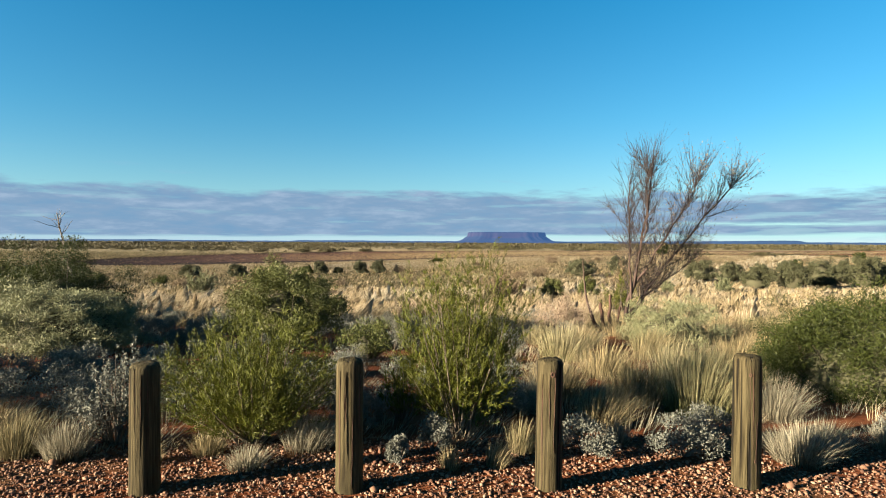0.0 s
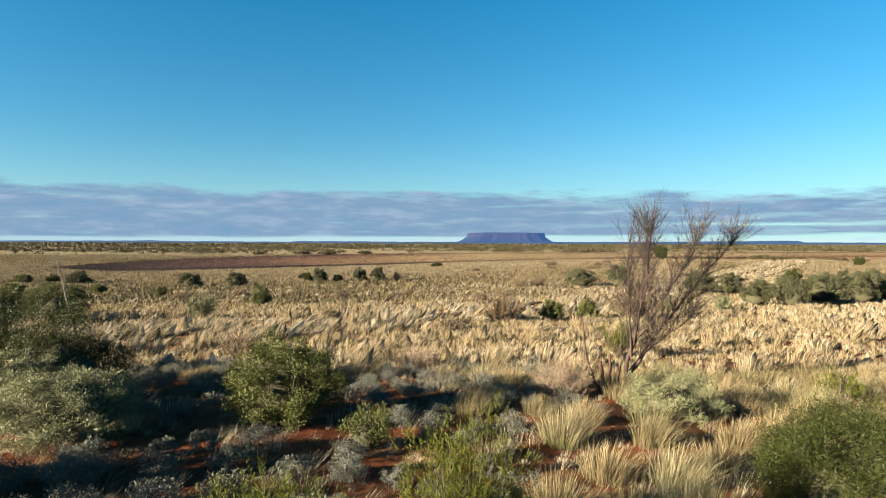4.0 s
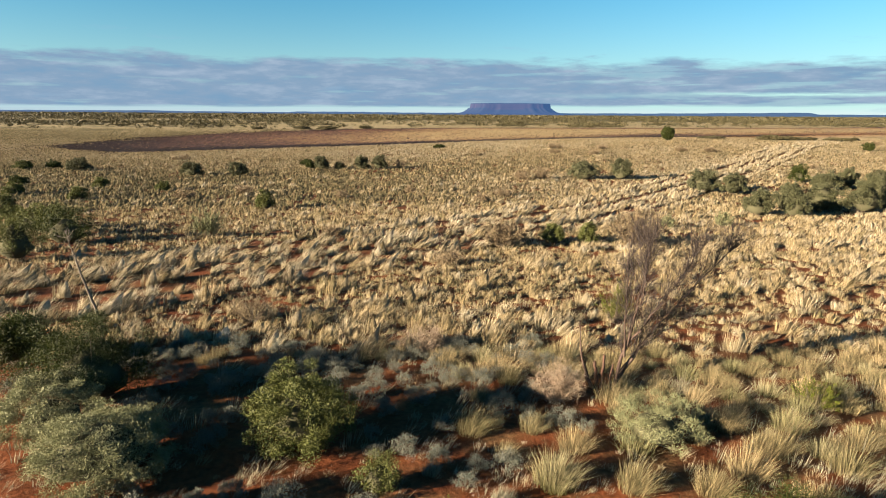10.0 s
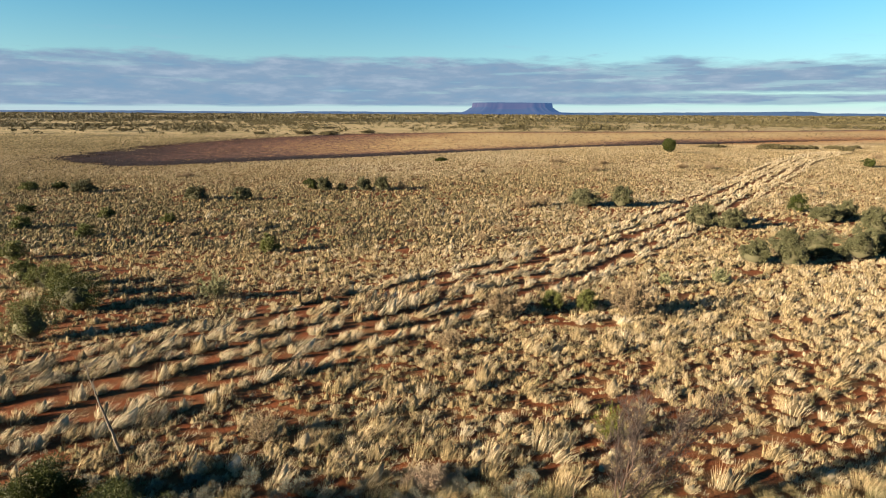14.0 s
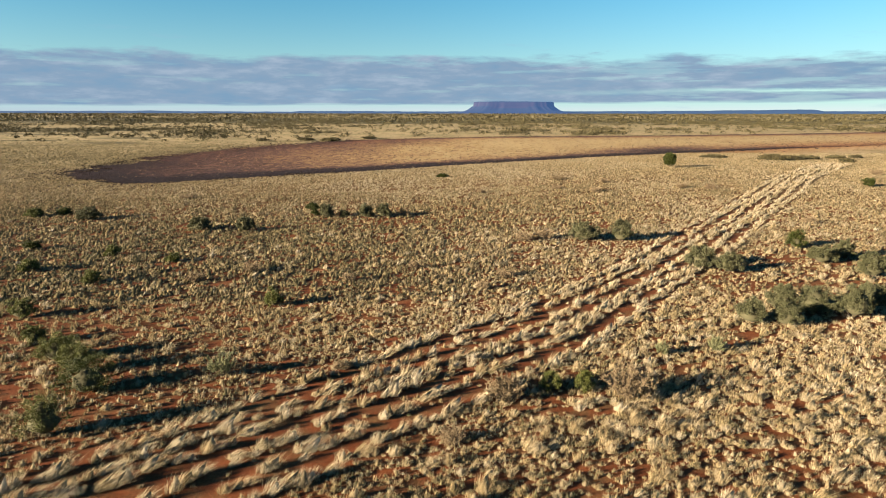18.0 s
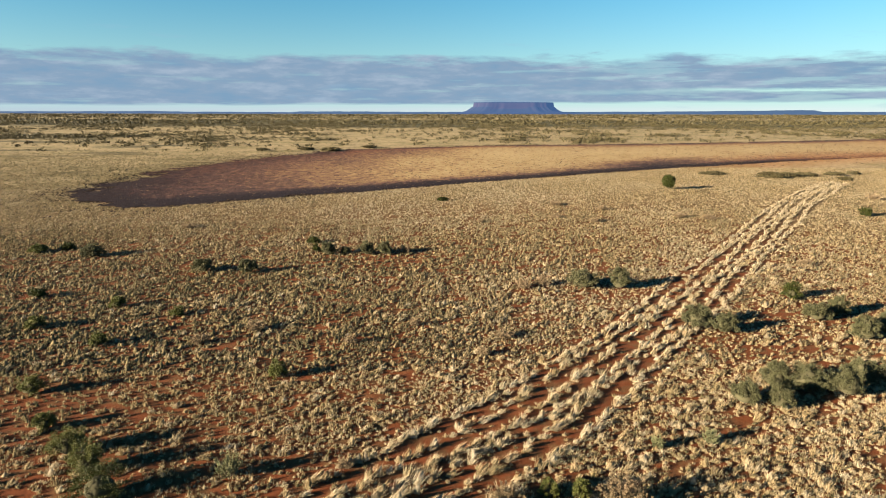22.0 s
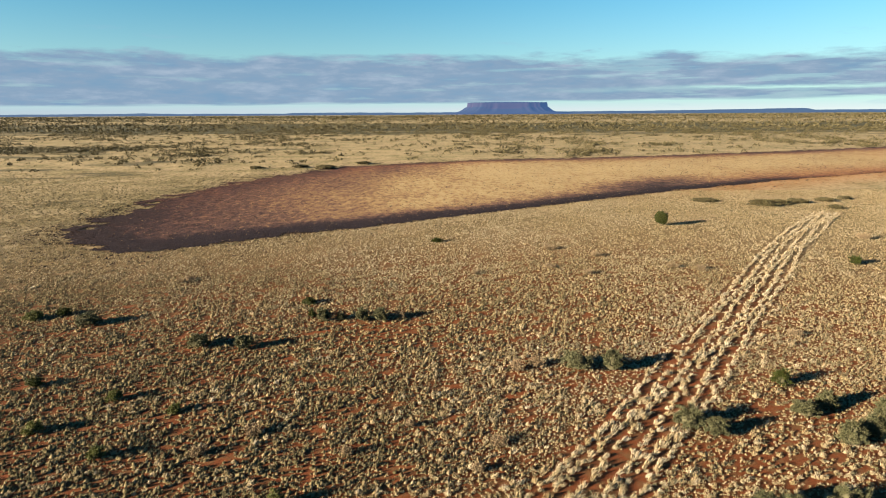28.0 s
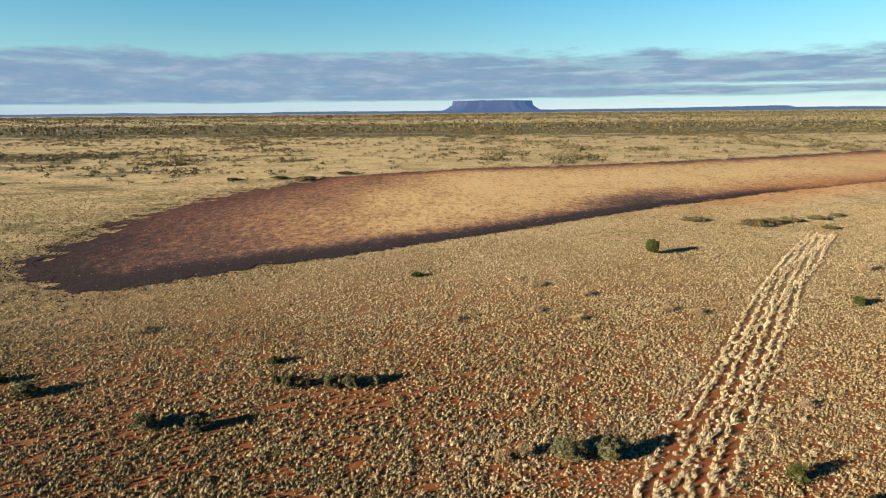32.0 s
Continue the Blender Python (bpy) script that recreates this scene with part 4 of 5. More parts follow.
def dark_heart(r, rad, tall, gap):
    """A solid hull for the shaded inside of a rounded shrub: an uneven dome that hides the far side."""
    sides, rings = 10, 4
    ang = np.linspace(0, 6.283, sides, endpoint=False)
    v = []
    for k in range(rings):
        u = k / rings
        q = rad * (0.5, 1.0, 0.85, 0.6)[k] * r.uniform(0.75, 1.1, sides)
        v.append(np.stack([np.cos(ang) * q, np.sin(ang) * q, tall * (gap + (1 - gap) * (0.14 + 0.86 * u)) * r.uniform(0.85, 1.1, sides)], 1))
    v = np.concatenate(v + [np.array([[0, 0, tall]])])
    a1 = np.arange(sides)
    a2 = (a1 + 1) % sides
    f = [np.stack([k * sides + a1, k * sides + a2, (k + 1) * sides + a2, (k + 1) * sides + a1], 1) for k in range(rings - 1)]
    top = (rings - 1) * sides
    f.append(np.stack([top + a1, top + a2, np.full(sides, rings * sides), np.full(sides, rings * sides)], 1))
    return v, f


def dome_shrub(name, at, wide, tall, leaves, mat, label, category, group="", seed=1, leaf=(0.035, 0.016), clumps=60, deep=0.45, foot_gap=0.0, bark=None, stems=14, heart=0.9):
    """A rounded shrub: leaf clumps over a lumpy dome, on a fan of stems."""
    r = np.random.default_rng(seed)
    ob = tagged(new(name), label, category, group)
    ob.location = at
    a = r.uniform(0, 6.283, clumps)
    u = r.uniform(-0.25, 1, clumps)
    q = np.sqrt(np.maximum(0.0, 1 - np.abs(u) ** 2.2))
    rad = r.uniform(1 - deep, 1.0, clumps) * (0.82 + 0.26 * waves(np.cos(a) * 3, np.sin(a) * 3 + u * 3, 3.0, seed + 7))
    c = np.stack([np.cos(a) * q * wide * 0.43 * rad, np.sin(a) * q * wide * 0.43 * rad, tall * (foot_gap + (1 - foot_gap) * (0.30 + 0.56 * u * rad))], 1)
    i = r.integers(0, clumps, leaves)
    s = np.array([wide, wide, tall]) * 0.5
    puff = max(0.15, (3.6 / clumps) ** 0.5 * 0.85)
    off = r.normal(0, 1, (leaves, 3))
    off *= (r.uniform(0, 1, leaves) ** 0.45 / np.linalg.norm(off, axis=1))[:, None]
    p = c[i] + off * s * puff * r.uniform(0.8, 1.25, clumps)[i][:, None]
    way = off + r.normal(0, 0.6, (leaves, 3)) + np.array([0, 0, 0.3])
    v, fc = leaf_quads(p, way, leaf[0] * r.uniform(0.6, 1.35, leaves), leaf[1] * r.uniform(0.7, 1.3, leaves), r)
    v[:, 2] = np.maximum(v[:, 2], 0.01)
    part("foliage", mesh_of("foliage", v, fc), mat, ob)
    if heart <= 0:
        return dome_stems(ob, r, a, c, clumps, wide, stems, bark)
    # added hull, painted dark as the shrub's inner shade; it blocks light too
    hv, hf = dark_heart(r, wide * 0.28 * heart, tall * 0.64 * heart, foot_gap)
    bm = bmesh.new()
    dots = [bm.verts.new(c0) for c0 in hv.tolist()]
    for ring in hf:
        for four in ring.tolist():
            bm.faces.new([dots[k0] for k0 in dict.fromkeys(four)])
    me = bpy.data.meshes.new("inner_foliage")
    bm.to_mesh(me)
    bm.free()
    part("inner_foliage", smooth(me), INNER_SHADE, ob, "dark inner hull, the shrub's inner shade put into its colour")
    return dome_stems(ob, r, a, c, clumps, wide, stems, bark)


def dome_stems(ob, r, a, c, clumps, wide, stems, bark):
    foot = np.stack([np.cos(a), np.sin(a), np.zeros(clumps)], 1) * 0.03 * wide
    mid = foot + (c - foot) * 0.5
    mid[:, 2] *= 0.8
    add_stems(ob, r, foot, mid, c, max(stems, 8), 0.004 + 0.008 * wide, bark or BARK)
    return ob


def twig_bush(name, at, wide, tall, twigs, mat, label, category, group="", seed=1, thick=0.006):
    """A dry bush: a tangle of bare twigs."""
    r = np.random.default_rng(seed)
    ob = tagged(new(name), label, category, group)
    ob.location = at
    n = 60
    foot, mid, end = shoots(r, n, wide, tall, 0.85, 0.15)
    add_stems(ob, r, foot, mid, end, 30, 0.004 + 0.005 * wide, BARK)
    i = r.integers(0, n, twigs)
    f = r.uniform(0.25, 1.0, twigs)
    p = on_curve(foot[i], mid[i], end[i], f)
    way = (end[i] - foot[i]) / tall * 0.6 + r.normal(0, 0.6, (twigs, 3))
    p = p + r.normal(0, 0.05, (twigs, 3)) * wide
    v, fc = leaf_quads(p, way, wide * 0.11 * r.uniform(0.5, 1.4, twigs), thick * r.uniform(0.7, 1.4, twigs), r)
    v[:, 2] = np.maximum(v[:, 2], 0.01)
    tagged(part("twig_tangle", mesh_of("twig_tangle", v, fc), mat, ob), kind="stuff")
    return ob


def tussock(x, y, wide, tall, count, mat, label, seed, blade=0.006, lean_by=0.3, group="tussocks by the posts"):
    r = np.zeros(1)
    v, f, tint, tip = tuft_field(r, r, np.array([wide]), np.array([tall]), count, 3, seed, blade=blade, lean_by=lean_by, z=r, core=0.45, fuzz=0.3, splay=1.4, droop=0.4)
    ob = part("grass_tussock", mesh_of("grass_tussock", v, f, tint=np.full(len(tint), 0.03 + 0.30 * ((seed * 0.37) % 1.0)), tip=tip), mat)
    ob.location = at_ground(x, y)
    return tagged(ob, label, "grass tussock", group)


# ---- car park edge ----
def bollard(x, y, tall, wide, lean, turn):
    """A round timber post with a worn chamfered top and a split end."""
    r = np.random.default_rng(int(1000 + x * 100))
    sides, prof = 28, [(-0.15, 1.02), (0.0, 1.02), (0.1, 1.0), (0.3, 0.99), (0.5, 0.985), (0.7, 0.975), (0.9, 0.97), (0.965, 0.965), (0.99, 0.90), (1.0, 0.80), (1.003, 0.4)]
    ang = np.linspace(0, 2 * math.pi, sides, endpoint=False)
    wob = 1 + 0.018 * np.sin(3 * ang + 1) + 0.012 * np.sin(5 * ang + 2) + r.normal(0, 0.008, sides)
    verts = []
    for f, w in prof:
        verts.append(np.stack([np.cos(ang) * wide / 2 * w * wob, np.sin(ang) * wide / 2 * w * wob, np.full(sides, f * tall) + (r.normal(0, 0.003, sides) if f > 0.98 else 0)], 1))
    n = len(prof)
    i = np.arange(sides)
    j = (i + 1) % sides
    faces = np.concatenate([np.stack([k * sides + i, k * sides + j, (k + 1) * sides + j, (k + 1) * sides + i], 1) for k in range(n - 1)])
    me = smooth(mesh_of("timber_post", np.concatenate(verts), faces))
    bm = bmesh.new()
    bm.from_mesh(me)
    bm.verts.ensure_lookup_table()
    bm.faces.new([bm.verts[(n - 1) * sides + k] for k in range(sides)])
    bm.to_mesh(me)
    bm.free()
    ob = part("timber_post", me, POST)
    ob.matrix_world = Matrix.Translation(at_ground(x, y)) @ pose(0, 0, 0, 0, lean, turn)
    return tagged(ob, "weathered grey-brown round pine post set in red gravel", "post", "posts along the car park")


def knot(post, tall, angle, rad, size):
    ang = np.linspace(0, 2 * math.pi, 10, endpoint=False)
    ring = [np.stack([np.cos(ang) * size * s, np.full(10, d), np.sin(ang) * size * 1.3 * s], 1) for s, d in ((1, 0.006), (0.9, -0.004), (0.35, 0.002))]
    i = np.arange(10)
    j = (i + 1) % 10
    f = np.concatenate([np.stack([k * 10 + i, k * 10 + j, (k + 1) * 10 + j, (k + 1) * 10 + i], 1) for k in range(2)])
    ob = part("knot", smooth(mesh_of("knot", np.concatenate(ring), f)), BURNT, post, "dark knot in the wood")
    ob.matrix_local = pose(0, 0, 0, 0, 0, angle) @ Matrix.Translation((0, -rad, tall))
    return ob


posts = [bollard(-1.675, 0.0, 0.705, 0.158, 0.0, 10), bollard(-0.56, 0.0, 0.724, 0.152, 0.4, 80), bollard(0.555, 0.0, 0.722, 0.150, -0.5, 150), bollard(1.69, 0.0, 0.740, 0.155, -0.9, 230)]


def crack(post, angle, rad, low, high, wide, seed):
    """A drying split: a dark ragged seam let into the side of a post."""
    r = np.random.default_rng(seed)
    n = 9
    z = np.linspace(low, high, n)
    w = wide * np.sin(np.linspace(0.15, math.pi - 0.15, n)) * r.uniform(0.6, 1.2, n)
    x = np.cumsum(r.normal(0, 0.0016, n))
    rows = [np.stack([x + w * k, np.full(n, d), z], 1) for k, d in ((-1.0, 0.001), (0.0, -0.003), (1.0, 0.001))]
    i = np.arange(n - 1)
    f = np.concatenate([np.stack([k * n + i, (k + 1) * n + i, (k + 1) * n + i + 1, k * n + i + 1], 1) for k in range(2)])
    ob = part("crack", mesh_of("crack", np.concatenate(rows), f), BURNT, post, "dark drying split")
    ob.matrix_local = pose(0, 0, 0, 0, 0, angle) @ Matrix.Translation((0, -rad, 0))


for k, (post, turn) in enumerate(zip(posts, (10, 80, 150, 230))):
    for j, (a, low, high, wide) in enumerate(((-38, 0.02, 0.72, 0.0034), (2, 0.22, 0.71, 0.0022), (24, 0.03, 0.45, 0.0020), (-16, 0.35, 0.72, 0.0016), (45, 0.30, 0.72, 0.0026))):
        crack(post, a + 9 * math.sin(3 * k + j) - turn, 0.0765 - 0.0008 * k, low, high - 0.03 - 0.02 * ((j + k) % 3), wide, 50 + 7 * k + j)
knot(posts[2], 0.65, -150, 0.0745, 0.013)
knot(posts[3], 0.64, -248, 0.0765, 0.009)
knot(posts[3], 0.16, -225, 0.0765, 0.007)


def stones(x, y, size, seed, name, label, sunk=0.3):
    """Angular little stones, joined."""
    r = np.random.default_rng(seed)
    base = np.array([(0, 0, 1), (0.9, 0, 0.4), (0.28, 0.85, 0.4), (-0.72, 0.53, 0.4), (-0.72, -0.53, 0.4), (0.28, -0.85, 0.4), (0.72, 0.53, -0.5), (-0.28, 0.85, -0.5), (-0.9, 0, -0.5), (-0.28, -0.85, -0.5), (0.72, -0.53, -0.5)])
    tri = np.array([(0, 1, 2), (0, 2, 3), (0, 3, 4), (0, 4, 5), (0, 5, 1), (1, 6, 2), (2, 7, 3), (3, 8, 4), (4, 9, 5), (5, 10, 1), (2, 6, 7), (3, 7, 8), (4, 8, 9), (5, 9, 10), (1, 10, 6)])
    n = len(x)
    v = base[None] * (1 + r.uniform(-0.3, 0.3, (n, 11, 1)))
    a = r.uniform(0, 6.283, n)
    sx, sy, sz = size * r.uniform(0.7, 1.3, n) / 2, size * r.uniform(0.6, 1.1, n) / 2, size * r.uniform(0.45, 0.8, n) / 2
    px, py = v[:, :, 0] * sx[:, None], v[:, :, 1] * sy[:, None]
    p = np.stack([x[:, None] + px * np.cos(a)[:, None] - py * np.sin(a)[:, None], y[:, None] + px * np.sin(a)[:, None] + py * np.cos(a)[:, None],
                  (ground_at(x, y) + sz * (1 - sunk))[:, None] + v[:, :, 2] * sz[:, None]], 2)
    f = (np.arange(n)[:, None, None] * 11 + tri[None]).reshape(-1, 3)
    return tagged(part(name, mesh_of(name, p.reshape(-1, 3), f), STONE), label, "gravel", kind="stuff")


rg = np.random.default_rng(11)
gx, gy = rg.uniform(-3.2, 4.0, 26000), -0.5 + 1.45 * rg.uniform(0, 1, 26000) ** 1.1
stones(gx, gy, 0.011 + 0.020 * rg.uniform(0, 1, 26000) ** 4, 12, "gravel", "loose red gravel along the car park edge")
for sx, sy, ss in ((-2.42, 0.42, 0.07), (-2.40, 0.36, 0.05), (2.55, 0.22, 0.06), (1.92, -0.05, 0.06), (-1.1, 0.33, 0.05), (-1.22, 0.30, 0.045), (-0.42, -0.03, 0.06)):
    ob = stones(np.array([sx]), np.array([sy]), np.array([ss]), int(100 + sx * 10), "rock", "orange-red rough stone lying on the gravel")
    ob["category"], ob["kind"] = "rock", "thing"
    del ob["kind"]

# ---- shrubs by the posts ----
broom_shrub("broom_shrub", at_ground(-1.32, 0.85), 1.3, 0.97, 52000, BROOM, "olive-green needle-leaved shrub behind the posts", "shrub", seed=1, n_shoots=560, leaf=(0.034, 0.0042), fill=0.2)
broom_shrub("broom_shrub", at_ground(0.12, 0.95), 1.05, 1.40, 36000, BROOM, "tall olive-green needle-leaved shrub, open at the foot", "shrub", seed=2, n_shoots=230, spread=0.65, fill=0.2, leaf=(0.038, 0.0048), lumps=0.2)
broom_shrub("broom_shrub", at_ground(-0.30, 1.25), 0.35, 0.55, 1500, BROOM, "small olive-green needle-leaved shrub", "shrub", seed=3, n_shoots=40)
dome_shrub("wattle_shrub", at_ground(4.3, 2.4, 0.28), 2.6, 1.52, 76000, DARK_OLIVE, "broad dense dark green wattle shrub", "shrub", seed=4, clumps=340, leaf=(0.042, 0.0075), deep=0.3, stems=30, heart=1.05)
dome_shrub("round_shrub", at_ground(-2.25, 6.0, 0.05), 2.2, 1.66, 44000, ROUND_LEAF, "round grey-green leafy shrub, sunlit on one side", "shrub", seed=5, clumps=170, leaf=(0.040, 0.0145))
dome_shrub("silver_bush", at_ground(-5.15, 5.2, 0.05), 2.4, 1.2, 46000, SAGE, "pale sage-green dome of fine twiggy foliage", "shrub", seed=6, clumps=210, leaf=(0.05, 0.0095), deep=0.22, stems=24, heart=1.15)
dome_shrub("silver_bush", at_ground(-6.7, 6.4, 0.05), 2.1, 1.25, 24000, SAGE, "pale sage-green dome of fine twiggy foliage", "shrub", seed=7, clumps=120, leaf=(0.055, 0.0115), deep=0.25)
dome_shrub("dark_shrub", at_ground(-6.75, 7.8), 3.0, 2.15, 34000, DARK_OLIVE, "spreading dark olive shrub with bare lower stems", "shrub", seed=8, clumps=64, leaf=(0.055, 0.011), deep=0.6, stems=26, heart=0.8)
dome_shrub("dark_shrub", at_ground(-9.4, 9.8), 2.2, 1.5, 13000, DARK_OLIVE, "spreading dark olive shrub", "shrub", seed=9, clumps=28, leaf=(0.08, 0.022), deep=0.6, foot_gap=0.15)
dome_shrub("small_shrub", at_ground(-0.85, 4.55), 0.9, 0.72, 3500, ROUND_LEAF, "small loose grey-green leafy shrub", "shrub", seed=10, clumps=36, leaf=(0.04, 0.014))
dome_shrub("twiggy_shrub", at_ground(3.75, 5.9), 1.9, 0.95, 11000, SAGE, "spreading grey-green twiggy shrub below the dead tree", "shrub", seed=11, clumps=90, leaf=(0.07, 0.007), deep=0.5, stems=26)
twig_bush("dry_bush", at_ground(2.45, 7.6), 1.15, 0.9, 5000, PINKISH, "dry pinkish twiggy bush beside the dead tree", "bush", seed=12)
twig_bush("dry_bush", at_ground(-0.2, 10.6), 1.3, 0.75, 3500, PINKISH, "dry pinkish twiggy bush among straw", "bush", seed=13, thick=0.009)
broom_shrub("green_shrub", at_ground(5.3, 12.8), 1.25, 1.3, 3500, BROOM, "light green upright shrub behind the dead tree", "shrub", seed=14, n_shoots=70, leaf=(0.07, 0.014))
broom_shrub("green_shrub", at_ground(7.3, 7.0), 0.95, 0.62, 2200, BROOM, "low light green shrub among straw tussocks", "shrub", seed=15, n_shoots=60, leaf=(0.06, 0.011))
broom_shrub("green_shrub", at_ground(-5.1, 13.2), 1.5, 1.1, 4000, TWIGGY, "brown-olive twiggy shrub in the grass", "shrub", seed=16, n_shoots=90, leaf=(0.07, 0.011))
broom_shrub("green_shrub", at_ground(0.15, 3.6), 0.45, 0.45, 1300, BROOM, "small yellow-green shrub on red sand", "shrub", seed=17, n_shoots=40, leaf=(0.05, 0.010))
broom_shrub("sage_forb", at_ground(-2.25, 0.85), 0.6, 0.72, 6500, SILVER, "pale grey-green leggy herb beside a post", "herb", seed=18, n_shoots=60, leaf=(0.024, 0.008), upright=0.3)
SALT_SPOTS = [(0.92, 0.55, 0.42, 0.30), (1.55, 0.50, 0.50, 0.36), (1.78, 0.62, 0.4, 0.33), (-0.30, 0.36, 0.18, 0.22), (-0.08, 0.62, 0.26, 0.30), (-0.72, 1.5, 0.45, 0.36), (-0.58, 1.15, 0.35, 0.34), (-0.85, 1.9, 0.5, 0.4),
              (0.55, 1.5, 0.5, 0.36), (-2.9, 1.6, 0.6, 0.42), (-3.4, 2.2, 0.7, 0.45), (-2.7, 2.4, 0.7, 0.45), (-2.1, 2.6, 0.6, 0.42), (-3.9, 3.1, 0.7, 0.42), (-3.1, 3.3, 0.6, 0.4), (-2.4, 3.6, 0.55, 0.38), (-1.6, 3.3, 0.5, 0.36),
              (-4.6, 2.7, 0.7, 0.4), (-4.2, 4.0, 0.5, 0.35), (-2.9, 4.3, 0.45, 0.36), (-3.4, 4.2, 0.4, 0.3), (-1.0, 3.4, 0.4, 0.3), (-0.4, 3.0, 0.4, 0.32), (0.6, 3.3, 0.45, 0.34), (3.2, 0.7, 0.4, 0.3), (-3.3, 7.6, 0.6, 0.4), (-4.4, 8.4, 0.6, 0.4),
              (-2.6, 9.2, 0.6, 0.4), (-1.2, 8.0, 0.7, 0.45), (-0.3, 7.6, 0.7, 0.45), (0.4, 8.6, 0.7, 0.5), (1.3, 7.0, 0.7, 0.45), (-3.6, 9.8, 0.5, 0.3), (-1.9, 10.2, 0.5, 0.35)]
for k, (sx, sy, sw, sh) in enumerate(SALT_SPOTS):
    dome_shrub("saltbush", at_ground(sx, sy), sw, sh, 4200 if sy < 2 else 2200, SILVER, "low silver-grey saltbush on red sand", "saltbush", "saltbushes by the posts", seed=600 + k, clumps=26, leaf=(0.019, 0.0075) if sy < 2 else (0.030, 0.0105), stems=8, heart=0.0)

broom_shrub("broom_shrub", at_ground(-5.6, 0.6), 1.8, 1.5, 12000, DARK_OLIVE, "dark olive shrub beside the car park", "shrub", seed=20, n_shoots=180, leaf=(0.06, 0.011))
dome_shrub("dark_shrub", at_ground(-7.1, 1.9), 2.4, 1.9, 6000, DARK_OLIVE, "dark olive shrub beside the car park", "shrub", seed=21, clumps=40, leaf=(0.10, 0.03))


def more_saltbushes():
    r = np.random.default_rng(640)
    kinds = [o for o in scene.objects if o.name.startswith("saltbush") and o.parent is None][9:15]
    taken = [(-2.25, 6.0, 1.15), (-5.3, 5.2, 1.1), (-6.7, 6.4, 0.9), (-6.6, 8.1, 1.0), (-0.85, 4.55, 0.5), (3.75, 5.9, 0.9), (0.12, 0.95, 0.5), (-1.32, 0.85, 0.6)]
    made = 0
    for _ in range(1400):
        x, y = r.uniform(-9.5, 3.0), 1.7 + 9.3 * r.uniform() ** 0.8
        if made >= 130 or abs(x) > 0.75 * (y + 3.3) or any(math.hypot(x - a, y - b) < c for a, b, c in taken):
            continue
        if x > 1.2 and y < 6 or -4.4 < x < -2.2 and 4.3 < y < 5.6 and r.uniform() < 0.8:
            continue
        taken.append((x, y, 0.3))
        ob = copy_thing(kinds[made % len(kinds)], Matrix.Translation(at_ground(x, y)) @ pose(0, 0, 0, 0, 0, r.uniform(0, 360)) @ Matrix.Scale(r.uniform(0.6, 1.1), 4))
        made += 1


more_saltbushes()
# ---- tussocks by the posts ----
NEAR_TUSSOCKS = [(2.15, 1.55, 0.85, 0.92, 420, 1), (1.25, 1.25, 0.62, 0.48, 300, 0), (2.25, 0.36, 0.5, 0.38, 360, 2), (2.5, 0.5, 0.4, 0.34, 260, 2), (0.30, 0.33, 0.2, 0.27, 110, 0), (0.02, 0.30, 0.18, 0.22, 90, 0), (0.50, 0.60, 0.25, 0.32, 120, 0),
                 (-1.22, 0.36, 0.36, 0.2, 170, 2), (-0.92, 0.72, 0.5, 0.38, 240, 2), (-0.72, 0.95, 0.22, 0.27, 110, 0), (-1.85, 0.45, 0.2, 0.2, 80, 0), (-2.75, 0.62, 0.45, 0.42, 260, 0), (-2.42, 0.55, 0.36, 0.36, 240, 2), (-3.1, 0.9, 0.4, 0.4, 200, 0),
                 (1.75, 1.9, 0.7, 0.62, 260, 0), (1.1, 2.2, 0.8, 0.66, 300, 0), (0.75, 1.7, 0.5, 0.45, 200, 2), (2.7, 1.4, 0.6, 0.5, 260, 2), (1.2, 0.75, 0.22, 0.28, 110, 2), (3.0, 0.55, 0.35, 0.3, 180, 2), (-1.55, 0.62, 0.3, 0.25, 120, 0),
                 (1.75, 4.6, 0.95, 0.75, 380, 1), (0.65, 6.3, 0.85, 0.62, 330, 0), (1.9, 3.2, 0.8, 0.6, 280, 0), (2.6, 3.0, 0.9, 0.62, 280, 1), (2.9, 4.4, 0.8, 0.6, 260, 0), (4.0, 4.3, 0.8, 0.55, 260, 0), (4.8, 4.8, 0.9, 0.6, 260, 0), (5.6, 5.4, 0.9, 0.6, 260, 0),
                 (5.2, 6.3, 0.9, 0.6, 240, 0), (6.3, 6.2, 0.8, 0.6, 240, 1), (1.1, 5.4, 0.5, 0.4, 170, 0), (2.3, 5.6, 0.8, 0.55, 240, 0), (1.7, 6.3, 0.6, 0.5, 200, 0), (0.9, 4.2, 0.4, 0.32, 140, 2), (-0.1, 4.9, 0.35, 0.3, 110, 2), (3.3, 3.5, 0.7, 0.5, 220, 0),
                 (5.3, 3.9, 0.8, 0.55, 240, 0), (6.4, 4.8, 0.9, 0.6, 240, 0), (7.2, 5.6, 0.8, 0.55, 220, 0), (0.9, 7.6, 0.6, 0.5, 200, 0), (1.6, 8.4, 0.7, 0.5, 220, 0), (2.9, 9.3, 0.7, 0.55, 200, 0), (4.3, 8.9, 0.8, 0.6, 220, 0), (5.1, 7.9, 0.6, 0.45, 180, 2), (6.0, 8.3, 0.8, 0.5, 200, 0)]
KINDS = ((STRAW, "dry golden grass tussock leaning with the wind"), (STRAW_GREEN, "large straw tussock with a green base"), (GREY_GRASS, "grey-brown dry grass tussock"))
